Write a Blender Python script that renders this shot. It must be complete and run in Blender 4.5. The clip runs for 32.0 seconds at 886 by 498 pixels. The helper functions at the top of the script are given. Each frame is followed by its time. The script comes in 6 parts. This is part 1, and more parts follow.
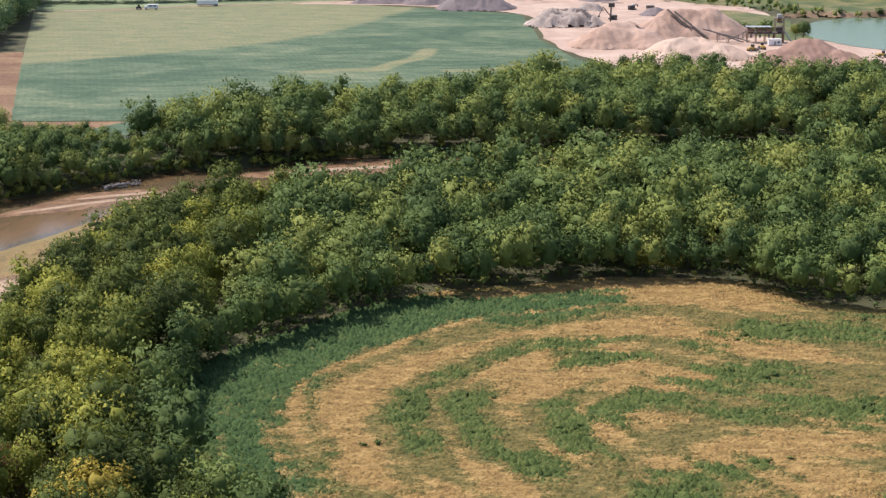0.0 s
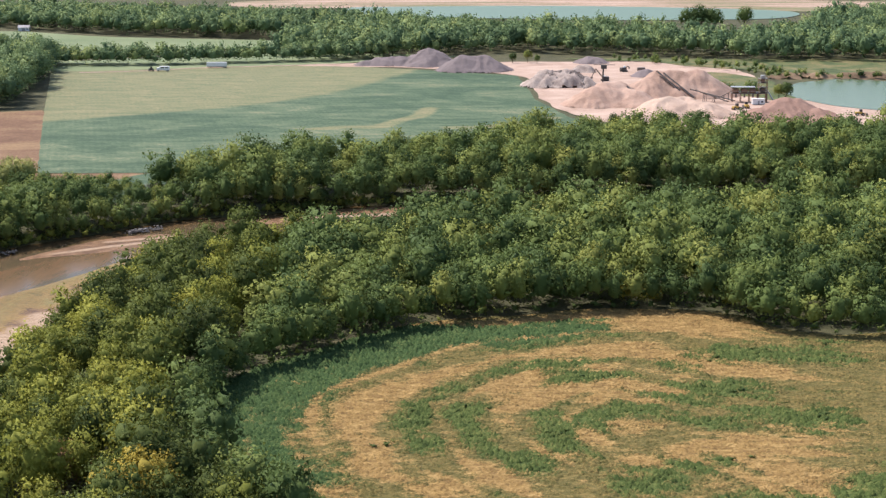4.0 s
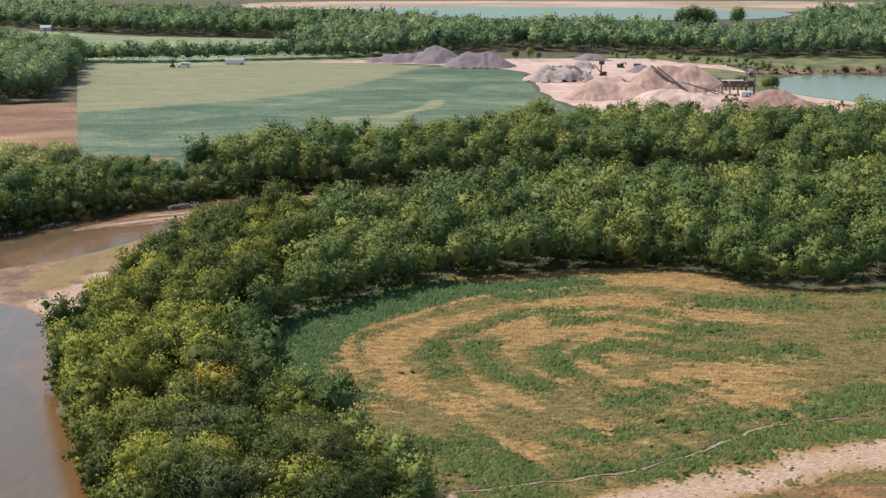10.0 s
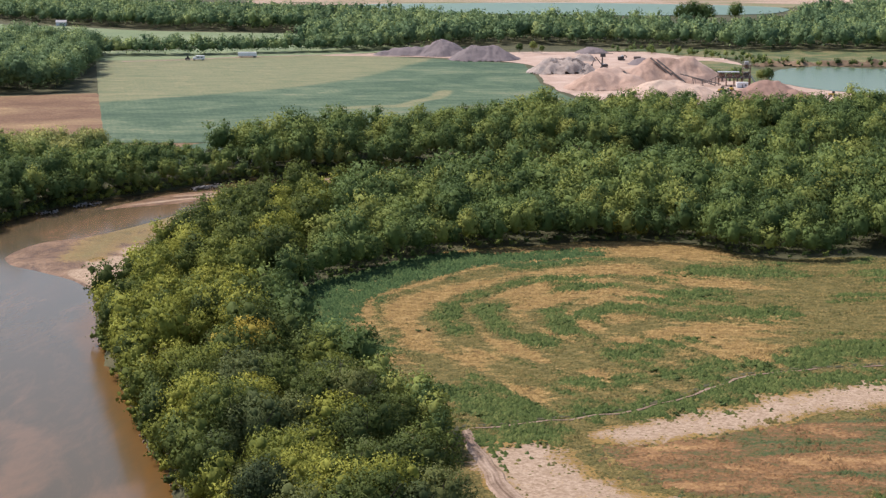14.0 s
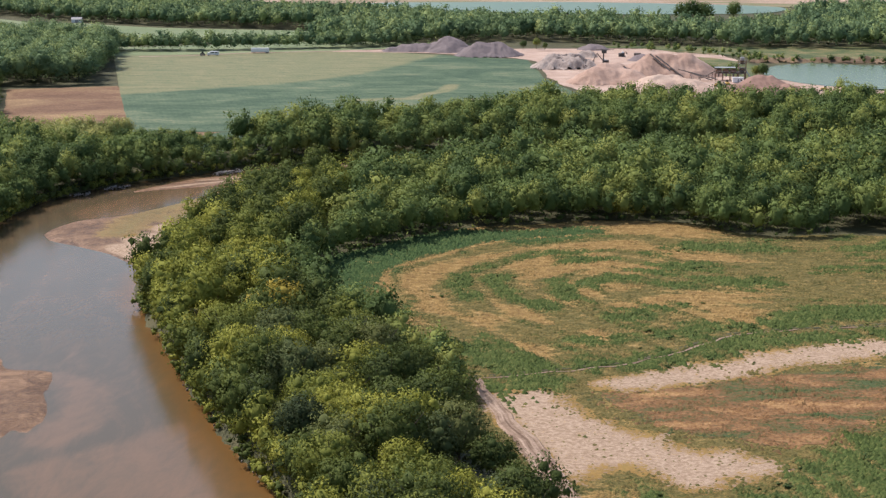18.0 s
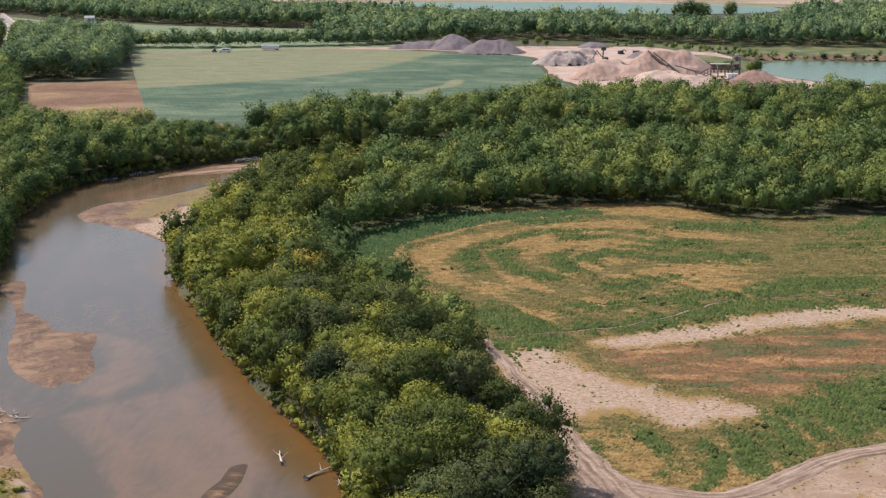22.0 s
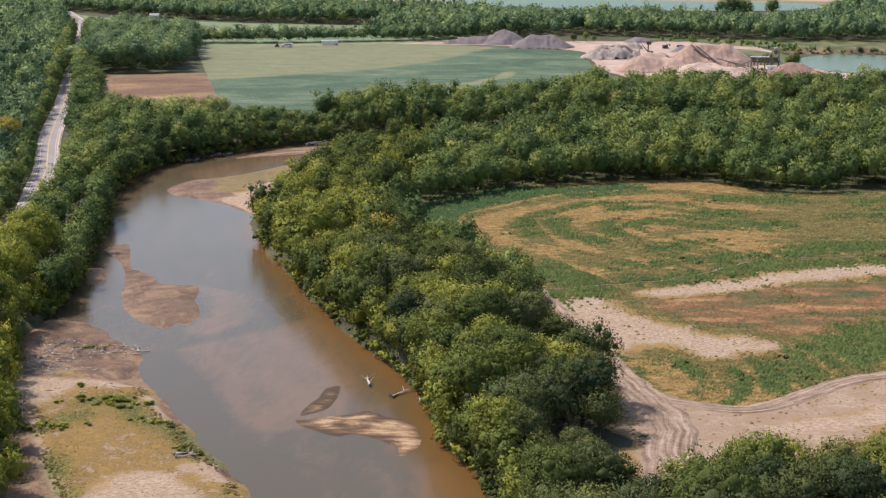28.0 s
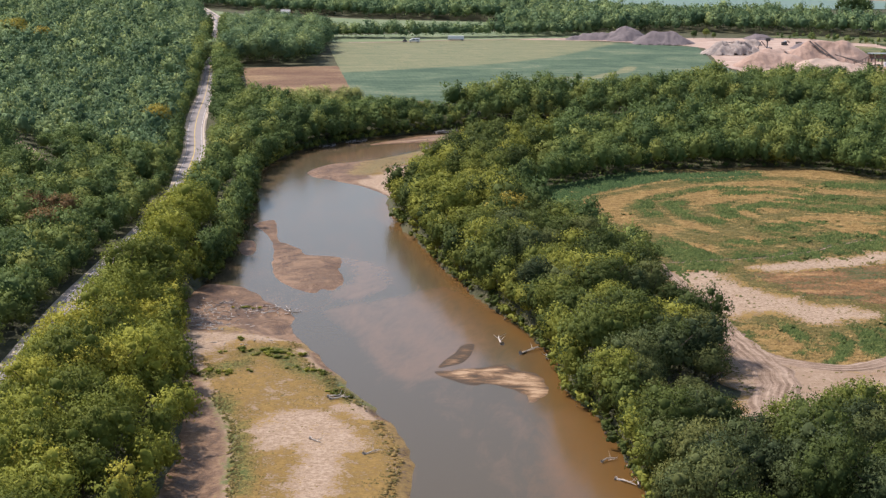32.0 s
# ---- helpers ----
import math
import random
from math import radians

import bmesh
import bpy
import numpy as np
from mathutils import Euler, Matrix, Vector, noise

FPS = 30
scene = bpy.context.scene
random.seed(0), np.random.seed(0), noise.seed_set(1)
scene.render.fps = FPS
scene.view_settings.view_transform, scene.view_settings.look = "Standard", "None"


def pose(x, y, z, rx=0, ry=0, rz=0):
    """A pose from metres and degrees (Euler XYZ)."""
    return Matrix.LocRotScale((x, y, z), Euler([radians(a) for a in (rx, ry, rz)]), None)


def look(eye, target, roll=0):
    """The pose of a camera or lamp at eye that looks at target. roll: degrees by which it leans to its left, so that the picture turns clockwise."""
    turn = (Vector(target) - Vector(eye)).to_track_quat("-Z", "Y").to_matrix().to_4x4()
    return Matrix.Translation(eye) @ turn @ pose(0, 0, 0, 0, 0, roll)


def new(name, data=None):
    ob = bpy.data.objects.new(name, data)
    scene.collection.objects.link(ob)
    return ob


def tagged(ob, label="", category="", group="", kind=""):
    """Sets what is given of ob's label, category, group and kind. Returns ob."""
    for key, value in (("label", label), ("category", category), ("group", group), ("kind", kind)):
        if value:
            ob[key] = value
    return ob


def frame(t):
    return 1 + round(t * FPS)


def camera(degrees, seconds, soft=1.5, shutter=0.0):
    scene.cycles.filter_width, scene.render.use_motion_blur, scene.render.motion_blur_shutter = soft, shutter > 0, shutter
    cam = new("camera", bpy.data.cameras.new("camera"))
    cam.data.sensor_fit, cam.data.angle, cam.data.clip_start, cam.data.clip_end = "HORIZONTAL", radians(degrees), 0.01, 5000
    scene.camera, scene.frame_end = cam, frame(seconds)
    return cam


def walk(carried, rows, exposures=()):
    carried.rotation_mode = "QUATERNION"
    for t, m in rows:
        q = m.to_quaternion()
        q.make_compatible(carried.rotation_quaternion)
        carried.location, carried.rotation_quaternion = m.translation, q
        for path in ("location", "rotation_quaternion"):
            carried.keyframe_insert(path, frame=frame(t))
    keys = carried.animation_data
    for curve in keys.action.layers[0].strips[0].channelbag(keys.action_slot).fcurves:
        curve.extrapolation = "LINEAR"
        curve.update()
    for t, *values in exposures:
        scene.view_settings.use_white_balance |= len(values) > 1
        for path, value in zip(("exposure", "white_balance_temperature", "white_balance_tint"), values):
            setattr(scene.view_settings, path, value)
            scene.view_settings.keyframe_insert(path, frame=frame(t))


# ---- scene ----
cam = camera(28.8, 32.0, soft=1.35)
PATH = [
    (0, (10.49, -224.05, 119.23), (4.36, -127.10, 95.49), -0.14),
    (0.5, (10.80, -229.73, 119.50), (4.67, -132.75, 95.93), -0.15),
    (1, (11.11, -235.45, 119.74), (5.01, -138.38, 96.50), -0.14),
    (1.5, (11.42, -241.22, 119.92), (5.35, -144.05, 97.12), -0.13),
    (2, (11.73, -247.05, 120.11), (5.65, -149.77, 97.73), -0.12),
    (2.5, (12.04, -252.91, 120.32), (5.95, -155.48, 98.62), -0.10),
    (3, (12.33, -258.75, 120.56), (6.25, -161.18, 99.50), -0.12),
    (3.5, (12.59, -264.55, 120.81), (6.49, -166.85, 100.37), -0.12),
    (5.5, (13.14, -286.87, 121.10), (7.04, -189.03, 101.32), -0.06),
    (6, (13.09, -292.59, 121.21), (6.98, -194.77, 101.39), -0.07),
    (7, (13.04, -304.07, 121.45), (6.97, -206.25, 101.61), -0.05),
    (8, (12.86, -315.38, 121.57), (6.77, -217.55, 101.75), -0.11),
    (9, (12.65, -326.46, 121.61), (6.53, -228.63, 101.81), -0.17),
    (10, (12.43, -337.35, 121.72), (6.30, -239.52, 101.89), -0.15),
    (11, (12.14, -348.19, 121.82), (5.94, -250.38, 101.95), -0.22),
    (12, (11.80, -358.94, 121.78), (5.60, -261.14, 101.90), -0.25),
    (13, (11.73, -369.88, 121.89), (5.52, -272.08, 101.99), -0.23),
    (14, (11.95, -381.08, 122.02), (5.70, -283.29, 102.07), -0.15),
    (14.5, (11.93, -386.65, 122.09), (5.66, -288.86, 102.15), -0.15),
    (16.5, (11.66, -409.22, 122.24), (5.33, -311.43, 102.34), -0.08),
    (17, (11.57, -414.95, 122.22), (5.22, -317.16, 102.31), -0.06),
    (18, (11.49, -426.34, 122.30), (5.14, -328.54, 102.40), -0.01),
    (19, (11.41, -437.64, 122.32), (5.05, -339.84, 102.44), 0.02),
    (20, (11.30, -448.82, 122.36), (4.92, -351.02, 102.54), 0.06),
    (21, (11.07, -459.86, 122.40), (4.70, -362.05, 102.60), 0.07),
    (22, (11.13, -470.93, 122.34), (4.76, -373.11, 102.55), 0.09),
    (23, (11.03, -481.97, 122.32), (4.64, -384.15, 102.59), 0.09),
    (24, (10.91, -492.99, 122.48), (4.52, -395.16, 102.76), 0.09),
    (25, (10.83, -504.20, 122.52), (4.42, -406.37, 102.85), 0.08),
    (25.5, (10.77, -509.84, 122.56), (4.35, -412.01, 102.87), 0.07),
    (27.5, (10.26, -532.55, 122.84), (2.12, -434.85, 103.10), -0.07),
    (28, (10.19, -538.24, 122.93), (1.21, -440.62, 103.18), -0.09),
    (29, (10.22, -549.66, 122.97), (-0.45, -452.22, 103.18), -0.15),
    (30, (10.46, -561.10, 123.25), (-1.88, -463.86, 103.44), -0.16),
    (31, (10.97, -572.63, 123.49), (-3.01, -475.61, 103.68), -0.15),
    (32, (11.75, -584.25, 123.59), (-3.95, -487.50, 103.80), -0.14),
]
walk(cam, [(t, look(eye, target, roll)) for t, eye, target, roll in PATH],
     ((0, 0.60, 6420, 13), (3, 0.66, 6420, 13), (6, 0.58, 6420, 13), (12, 0.45, 6420, 13), (22, 0.36, 6420, 13), (32, 0.42, 6420, 13)))

# ---- sky, sun ----
SUN_EL, SUN_AZ = 53.0, -58.0      # azimuth from +y, clockwise
to_sun = Vector((math.sin(radians(SUN_AZ)) * math.cos(radians(SUN_EL)),
                 math.cos(radians(SUN_AZ)) * math.cos(radians(SUN_EL)), math.sin(radians(SUN_EL))))
world = bpy.data.worlds.new("sky")
scene.world = world
world.use_nodes = True
wn = world.node_tree
sky = wn.nodes.new("ShaderNodeTexSky")
sky.sky_type, sky.sun_disc = "NISHITA", False
sky.sun_elevation, sky.sun_rotation = radians(SUN_EL), radians(SUN_AZ)
sky.dust_density = 2.0
wn.nodes["Background"].inputs[1].default_value = 0.145
wn.links.new(sky.outputs[0], wn.nodes["Background"].inputs[0])
sun = new("sun", bpy.data.lights.new("sun", "SUN"))
sun.data.energy, sun.data.angle, sun.data.color = 4.1, radians(0.6), (1.0, 0.935, 0.885)
sun.matrix_world = look(to_sun * 500, (0, 0, 0))

# ---- materials ----


def material(name):
    m = bpy.data.materials.new(name)
    m.use_nodes = True
    t = m.node_tree
    return m, t, t.nodes["Principled BSDF"]


def node(t, kind, **sockets):
    n = t.nodes.new("ShaderNode" + kind)
    for k, v in sockets.items():
        n.inputs[k].default_value = v
    return n


def noise_of(t, scale, detail=4.0, rough=0.6, stretch=(1, 1, 1), distort=0.0, turn=0.0):
    geo = t.nodes.new("ShaderNodeNewGeometry")
    mp = t.nodes.new("ShaderNodeMapping")
    mp.inputs["Scale"].default_value = stretch
    mp.inputs["Rotation"].default_value = (0, 0, turn)
    n = node(t, "TexNoise", Scale=scale, Detail=detail, Roughness=rough, Distortion=distort)
    t.links.new(geo.outputs["Position"], mp.inputs[0])
    t.links.new(mp.outputs[0], n.inputs["Vector"])
    return n.outputs["Fac"]


def math_of(t, op, a, b=0.0, clamp=False):
    n = t.nodes.new("ShaderNodeMath")
    n.operation, n.use_clamp = op, clamp
    for i, v in enumerate((a, b)):
        if isinstance(v, (int, float)):
            n.inputs[i].default_value = v
        else:
            t.links.new(v, n.inputs[i])
    return n.outputs[0]


def ramp_of(t, fac, stops):
    n = t.nodes.new("ShaderNodeValToRGB")
    while len(n.color_ramp.elements) < len(stops):
        n.color_ramp.elements.new(0.5)
    for e, (p, c) in zip(n.color_ramp.elements, stops):
        e.position, e.color = p, (*c, 1)
    t.links.new(fac, n.inputs[0])
    return n.outputs[0]


def mix_of(t, fac, a, b, mode="MIX"):
    n = t.nodes.new("ShaderNodeMix")
    n.data_type, n.blend_type = "RGBA", mode
    for s, v in ((n.inputs[0], fac), (n.inputs[6], a), (n.inputs[7], b)):
        if isinstance(v, (int, float)):
            s.default_value = v
        elif isinstance(v, tuple):
            s.default_value = (*v, 1)
        else:
            t.links.new(v, s)
    return n.outputs[2]


def attr_of(t, name):
    n = t.nodes.new("ShaderNodeAttribute")
    n.attribute_name = name
    return n.outputs["Fac"]


def bump_of(t, bsdf, height, strength, distance=0.3):
    b = node(t, "Bump", Strength=strength, Distance=distance)
    t.links.new(height, b.inputs["Height"])
    t.links.new(b.outputs[0], bsdf.inputs["Normal"])


def speckled(name, stops, scale, fine, rough=0.9, bump=0.6, dist=0.3, stretch=(1, 1, 1), turn=0.0):
    """A surface with large and fine variation."""
    m, t, b = material(name)
    big = noise_of(t, scale, 5, 0.65, stretch, 0.4, turn)
    small = noise_of(t, fine, 3, 0.7)
    f = math_of(t, "ADD", math_of(t, "MULTIPLY", big, 0.7), math_of(t, "MULTIPLY", small, 0.3))
    t.links.new(ramp_of(t, f, stops), b.inputs["Base Color"])
    b.inputs["Roughness"].default_value = rough
    b.inputs["Specular IOR Level"].default_value = 0.2
    bump_of(t, b, small, bump, dist)
    return m


def leafy(name, stops, yellow):
    """Foliage: tone by tree and by leaf, a little light through."""
    m, t, b = material(name)
    info = t.nodes.new("ShaderNodeObjectInfo")
    geo = t.nodes.new("ShaderNodeNewGeometry")
    isl = geo.outputs["Random Per Island"]
    tone = math_of(t, "FRACT", math_of(t, "ADD", attr_of(t, "tone"), info.outputs["Random"]))
    spread = math_of(t, "POWER", tone, 1.6)
    fine = noise_of(t, 1.1, 4, 0.8)
    f = math_of(t, "ADD", math_of(t, "MULTIPLY", spread, 0.66), math_of(t, "ADD", math_of(t, "MULTIPLY", isl, 0.10), math_of(t, "MULTIPLY", math_of(t, "SUBTRACT", fine, 0.30), 0.36)))
    col = ramp_of(t, f, stops)
    turned = math_of(t, "GREATER_THAN", math_of(t, "ADD", math_of(t, "MULTIPLY", tone, 0.5), math_of(t, "MULTIPLY", fine, 0.62)), yellow - 0.12)
    col = mix_of(t, math_of(t, "MULTIPLY", turned, 0.35), col, (0.20, 0.155, 0.03))
    t.links.new(col, b.inputs["Base Color"])
    b.inputs["Roughness"].default_value = 0.75
    b.inputs["Specular IOR Level"].default_value = 0.08
    tr = t.nodes.new("ShaderNodeBsdfTranslucent")
    t.links.new(col, tr.inputs[0])
    mx = node(t, "MixShader", Fac=0.26)
    out = t.nodes["Material Output"]
    t.links.new(b.outputs[0], mx.inputs[1])
    t.links.new(tr.outputs[0], mx.inputs[2])
    t.links.new(mx.outputs[0], out.inputs[0])
    return m


GREENS = [(0.05, (0.046, 0.066, 0.02)), (0.28, (0.102, 0.128, 0.031)), (0.52, (0.202, 0.215, 0.039)), (0.8, (0.298, 0.3, 0.056)), (0.97, (0.398, 0.332, 0.063))]
DARKS = [(0.06, (0.056, 0.09, 0.031)), (0.35, (0.115, 0.162, 0.048)), (0.7, (0.199, 0.231, 0.06)), (0.97, (0.302, 0.287, 0.071))]
# air haze painted into the leaf colour: paler and bluer than DARKS
HAZED = [(0.06, (0.081, 0.135, 0.066)), (0.4, (0.151, 0.217, 0.095)), (0.75, (0.237, 0.294, 0.111)), (0.97, (0.347, 0.357, 0.129))]
M_leaf_hazed = leafy("hazed_foliage", HAZED, 0.985)
WARM = [(0.05, (0.081, 0.102, 0.022)), (0.3, (0.172, 0.193, 0.034)), (0.65, (0.298, 0.298, 0.046)), (0.97, (0.452, 0.384, 0.059))]
M_leaf_warm = leafy("yellowish_foliage", WARM, 0.93)
M_leaf = leafy("foliage", GREENS, 0.93)
M_leaf_deep = leafy("deep_green_foliage", [(0.06, (0.040, 0.058, 0.026)), (0.40, (0.088, 0.110, 0.040)), (0.75, (0.160, 0.166, 0.050)), (0.97, (0.25, 0.215, 0.062))], 0.96)
M_leaf_far = leafy("far_foliage", DARKS, 0.98)
M_bark = speckled("bark", [(0.3, (0.06, 0.045, 0.035)), (0.7, (0.16, 0.13, 0.10))], 0.8, 6, 0.95)
M_earth = speckled("woodland_floor", [(0.3, (0.035, 0.038, 0.018)), (0.55, (0.07, 0.068, 0.032)), (0.75, (0.13, 0.11, 0.055))], 0.06, 1.5)
M_sand = speckled("pale_sand", [(0.25, (0.34, 0.235, 0.17)), (0.5, (0.44, 0.32, 0.245)), (0.75, (0.53, 0.41, 0.32))], 0.07, 1.2)
M_track = speckled("dirt_track", [(0.36, (0.17, 0.115, 0.082)), (0.5, (0.27, 0.192, 0.142)), (0.64, (0.38, 0.285, 0.218))], 0.12, 1.5)
M_brown = speckled("stubble", [(0.36, (0.095, 0.066, 0.040)), (0.5, (0.155, 0.105, 0.064)), (0.64, (0.26, 0.185, 0.11))], 0.035, 0.8, 0.95, 0.6, 0.3, (1, 0.3, 1), 0.3)
M_quarry = speckled("quarry_ground", [(0.36, (0.27, 0.185, 0.135)), (0.5, (0.37, 0.265, 0.205)), (0.64, (0.45, 0.34, 0.27))], 0.04, 0.8)
M_pink = speckled("pile_sand", [(0.36, (0.27, 0.175, 0.125)), (0.5, (0.36, 0.24, 0.18)), (0.64, (0.43, 0.305, 0.235))], 0.05, 0.8)
M_red = speckled("red_gravel", [(0.36, (0.22, 0.130, 0.098)), (0.64, (0.32, 0.205, 0.155))], 0.06, 0.8)
M_darkpile = speckled("dark_millings", [(0.3, (0.12, 0.10, 0.10)), (0.6, (0.19, 0.155, 0.15)), (0.8, (0.25, 0.21, 0.20))], 0.06, 0.9)
M_rough = speckled("weedy_grass", [(0.40, (0.045, 0.066, 0.026)), (0.48, (0.085, 0.105, 0.038)), (0.55, (0.13, 0.12, 0.05)), (0.64, (0.22, 0.17, 0.09))], 0.05, 0.5)
M_farfield = speckled("far_field_grass", [(0.35, (0.115, 0.155, 0.075)), (0.65, (0.19, 0.22, 0.115))], 0.012, 0.6)
M_asphalt = speckled("asphalt", [(0.3, (0.22, 0.19, 0.175)), (0.7, (0.30, 0.265, 0.25))], 0.15, 3.0)
M_white = speckled("road_paint", [(0.3, (0.55, 0.52, 0.48)), (0.7, (0.75, 0.72, 0.68))], 0.5, 4)
M_yellow = speckled("yellow_paint", [(0.3, (0.45, 0.33, 0.10)), (0.7, (0.6, 0.45, 0.15))], 0.5, 4)
M_rut = speckled("rut_earth", [(0.36, (0.15, 0.098, 0.066)), (0.64, (0.30, 0.212, 0.152))], 0.25, 2.0)
M_shoulder = speckled("gravel_shoulder", [(0.3, (0.36, 0.29, 0.22)), (0.7, (0.5, 0.42, 0.33))], 0.3, 3.0)


def water(name, deep, shoal, rough, shine=0.5, amber=None):
    m, t, b = material(name)
    wisps = math_of(t, "SUBTRACT", noise_of(t, 0.07, 8, 0.70, (1, 0.30, 1), 2.6, 0.45), 0.5)
    fine = math_of(t, "SUBTRACT", noise_of(t, 0.33, 6, 0.72, (1, 0.25, 1), 1.4, 0.5), 0.5)
    f = math_of(t, "ADD", attr_of(t, "shoal"), math_of(t, "ADD", math_of(t, "MULTIPLY", wisps, 1.5), math_of(t, "MULTIPLY", fine, 0.9)), True)
    col = mix_of(t, f, deep, shoal)
    if amber:
        g = math_of(t, "ADD", attr_of(t, "amber"), math_of(t, "ADD", math_of(t, "MULTIPLY", wisps, 0.8), math_of(t, "MULTIPLY", fine, 0.2)), True)
        col = mix_of(t, g, col, amber)
    t.links.new(col, b.inputs["Base Color"])
    b.inputs["Roughness"].default_value = rough
    b.inputs["IOR"].default_value = 1.33
    b.inputs["Specular IOR Level"].default_value = shine
    bump_of(t, b, math_of(t, "ADD", noise_of(t, 0.9, 3, 0.6, (1, 0.45, 1)), math_of(t, "MULTIPLY", noise_of(t, 0.10, 3, 0.6, (1, 0.4, 1), 1.0, 0.45), 1.5)), 0.20, 0.1)
    return m


M_river = water("silty_water", (0.082, 0.063, 0.036), (0.150, 0.092, 0.050), 0.15, 0.14, (0.125, 0.064, 0.019))
M_pond = water("green_water", (0.080, 0.118, 0.062), (0.100, 0.135, 0.075), 0.2, 0.14)
M_lake = water("turquoise_water", (0.086, 0.140, 0.088), (0.110, 0.165, 0.110), 0.3, 0.12)


def meadow_material(name="tall_grass"):
    m, t, b = material(name)
    n1 = noise_of(t, 0.07, 6, 0.75, (0.5, 1.5, 1), 1.0, 0.25)
    n2 = noise_of(t, 0.3, 5, 0.75, (0.7, 1.3, 1))
    n3 = noise_of(t, 1.6, 3, 0.75)
    mixed = math_of(t, "ADD", math_of(t, "MULTIPLY", n2, 0.6), math_of(t, "MULTIPLY", n3, 0.4))
    base = ramp_of(t, mixed, [(0.37, (0.060, 0.060, 0.020)), (0.5, (0.125, 0.104, 0.036)), (0.63, (0.225, 0.160, 0.060))])
    dry = ramp_of(t, mixed, [(0.37, (0.125, 0.078, 0.032)), (0.5, (0.235, 0.150, 0.055)), (0.63, (0.37, 0.252, 0.100))])
    lush = ramp_of(t, mixed, [(0.37, (0.028, 0.054, 0.020)), (0.5, (0.050, 0.088, 0.030)), (0.63, (0.096, 0.130, 0.044))])
    wild = math_of(t, "ADD", math_of(t, "MULTIPLY", math_of(t, "SUBTRACT", n1, 0.5), 1.1), math_of(t, "MULTIPLY", math_of(t, "SUBTRACT", n2, 0.5), 1.7))
    wild = math_of(t, "ADD", wild, math_of(t, "MULTIPLY", math_of(t, "SUBTRACT", n3, 0.5), 1.3))
    fd = math_of(t, "MULTIPLY", math_of(t, "SUBTRACT", math_of(t, "ADD", attr_of(t, "dry"), math_of(t, "MULTIPLY", wild, 1.0)), 0.42), 2.0, True)
    fl = math_of(t, "MULTIPLY", math_of(t, "SUBTRACT", math_of(t, "SUBTRACT", attr_of(t, "lush"), math_of(t, "MULTIPLY", wild, 0.9)), 0.34), 2.2, True)
    c = mix_of(t, fd, base, dry)
    weed = ramp_of(t, mixed, [(0.37, (0.036, 0.055, 0.016)), (0.5, (0.070, 0.098, 0.028)), (0.63, (0.138, 0.152, 0.048))])
    c = mix_of(t, fl, c, mix_of(t, math_of(t, "MULTIPLY", attr_of(t, "reed"), 1.4, True), weed, lush))
    t.links.new(c, b.inputs["Base Color"])
    b.inputs["Roughness"].default_value = 0.95
    b.inputs["Specular IOR Level"].default_value = 0.1
    bump_of(t, b, math_of(t, "ADD", n2, n3), 0.8, 0.5)
    return m


def shore_material():
    """Pale sand that turns to wet brown sand or to grass."""
    m, t, b = material("shore_sand")
    n1 = noise_of(t, 0.12, 6, 0.75, (1, 0.8, 1), 0.8)
    n2 = noise_of(t, 0.9, 4, 0.75)
    pale = ramp_of(t, n2, [(0.36, (0.22, 0.150, 0.096)), (0.5, (0.305, 0.220, 0.150)), (0.64, (0.40, 0.300, 0.214))])
    wet = ramp_of(t, math_of(t, "ADD", math_of(t, "MULTIPLY", n1, 0.7), math_of(t, "MULTIPLY", n2, 0.3)), [(0.40, (0.062, 0.032, 0.015)), (0.49, (0.128, 0.070, 0.034)), (0.58, (0.225, 0.134, 0.072))])
    veg = ramp_of(t, math_of(t, "ADD", math_of(t, "MULTIPLY", n1, 0.6), math_of(t, "MULTIPLY", n2, 0.4)), [(0.33, (0.055, 0.064, 0.020)), (0.41, (0.108, 0.081, 0.022)), (0.48, (0.172, 0.108, 0.030)), (0.60, (0.265, 0.165, 0.054))])
    lush = ramp_of(t, n2, [(0.38, (0.044, 0.062, 0.018)), (0.5, (0.092, 0.104, 0.028)), (0.62, (0.17, 0.145, 0.045))])
    veg = mix_of(t, math_of(t, "MULTIPLY", math_of(t, "ADD", attr_of(t, "green"), math_of(t, "MULTIPLY", math_of(t, "SUBTRACT", n1, 0.6), 1.6)), 2.2, True), veg, lush)
    wild = math_of(t, "ADD", math_of(t, "MULTIPLY", math_of(t, "SUBTRACT", n1, 0.5), 1.6), math_of(t, "MULTIPLY", math_of(t, "SUBTRACT", n2, 0.5), 1.6))
    fw = math_of(t, "MULTIPLY", math_of(t, "SUBTRACT", math_of(t, "ADD", attr_of(t, "wet"), math_of(t, "MULTIPLY", wild, 0.4)), 0.4), 5.5, True)
    fv = math_of(t, "MULTIPLY", math_of(t, "SUBTRACT", math_of(t, "ADD", attr_of(t, "veg"), math_of(t, "MULTIPLY", wild, 2.0)), 0.40), 3.4, True)
    t.links.new(mix_of(t, fv, mix_of(t, fw, pale, wet), veg), b.inputs["Base Color"])
    t.links.new(math_of(t, "SUBTRACT", 0.95, math_of(t, "MULTIPLY", fw, 0.4)), b.inputs["Roughness"])
    b.inputs["Specular IOR Level"].default_value = 0.15
    bump_of(t, b, math_of(t, "ADD", n1, n2), 0.7, 0.25)
    return m


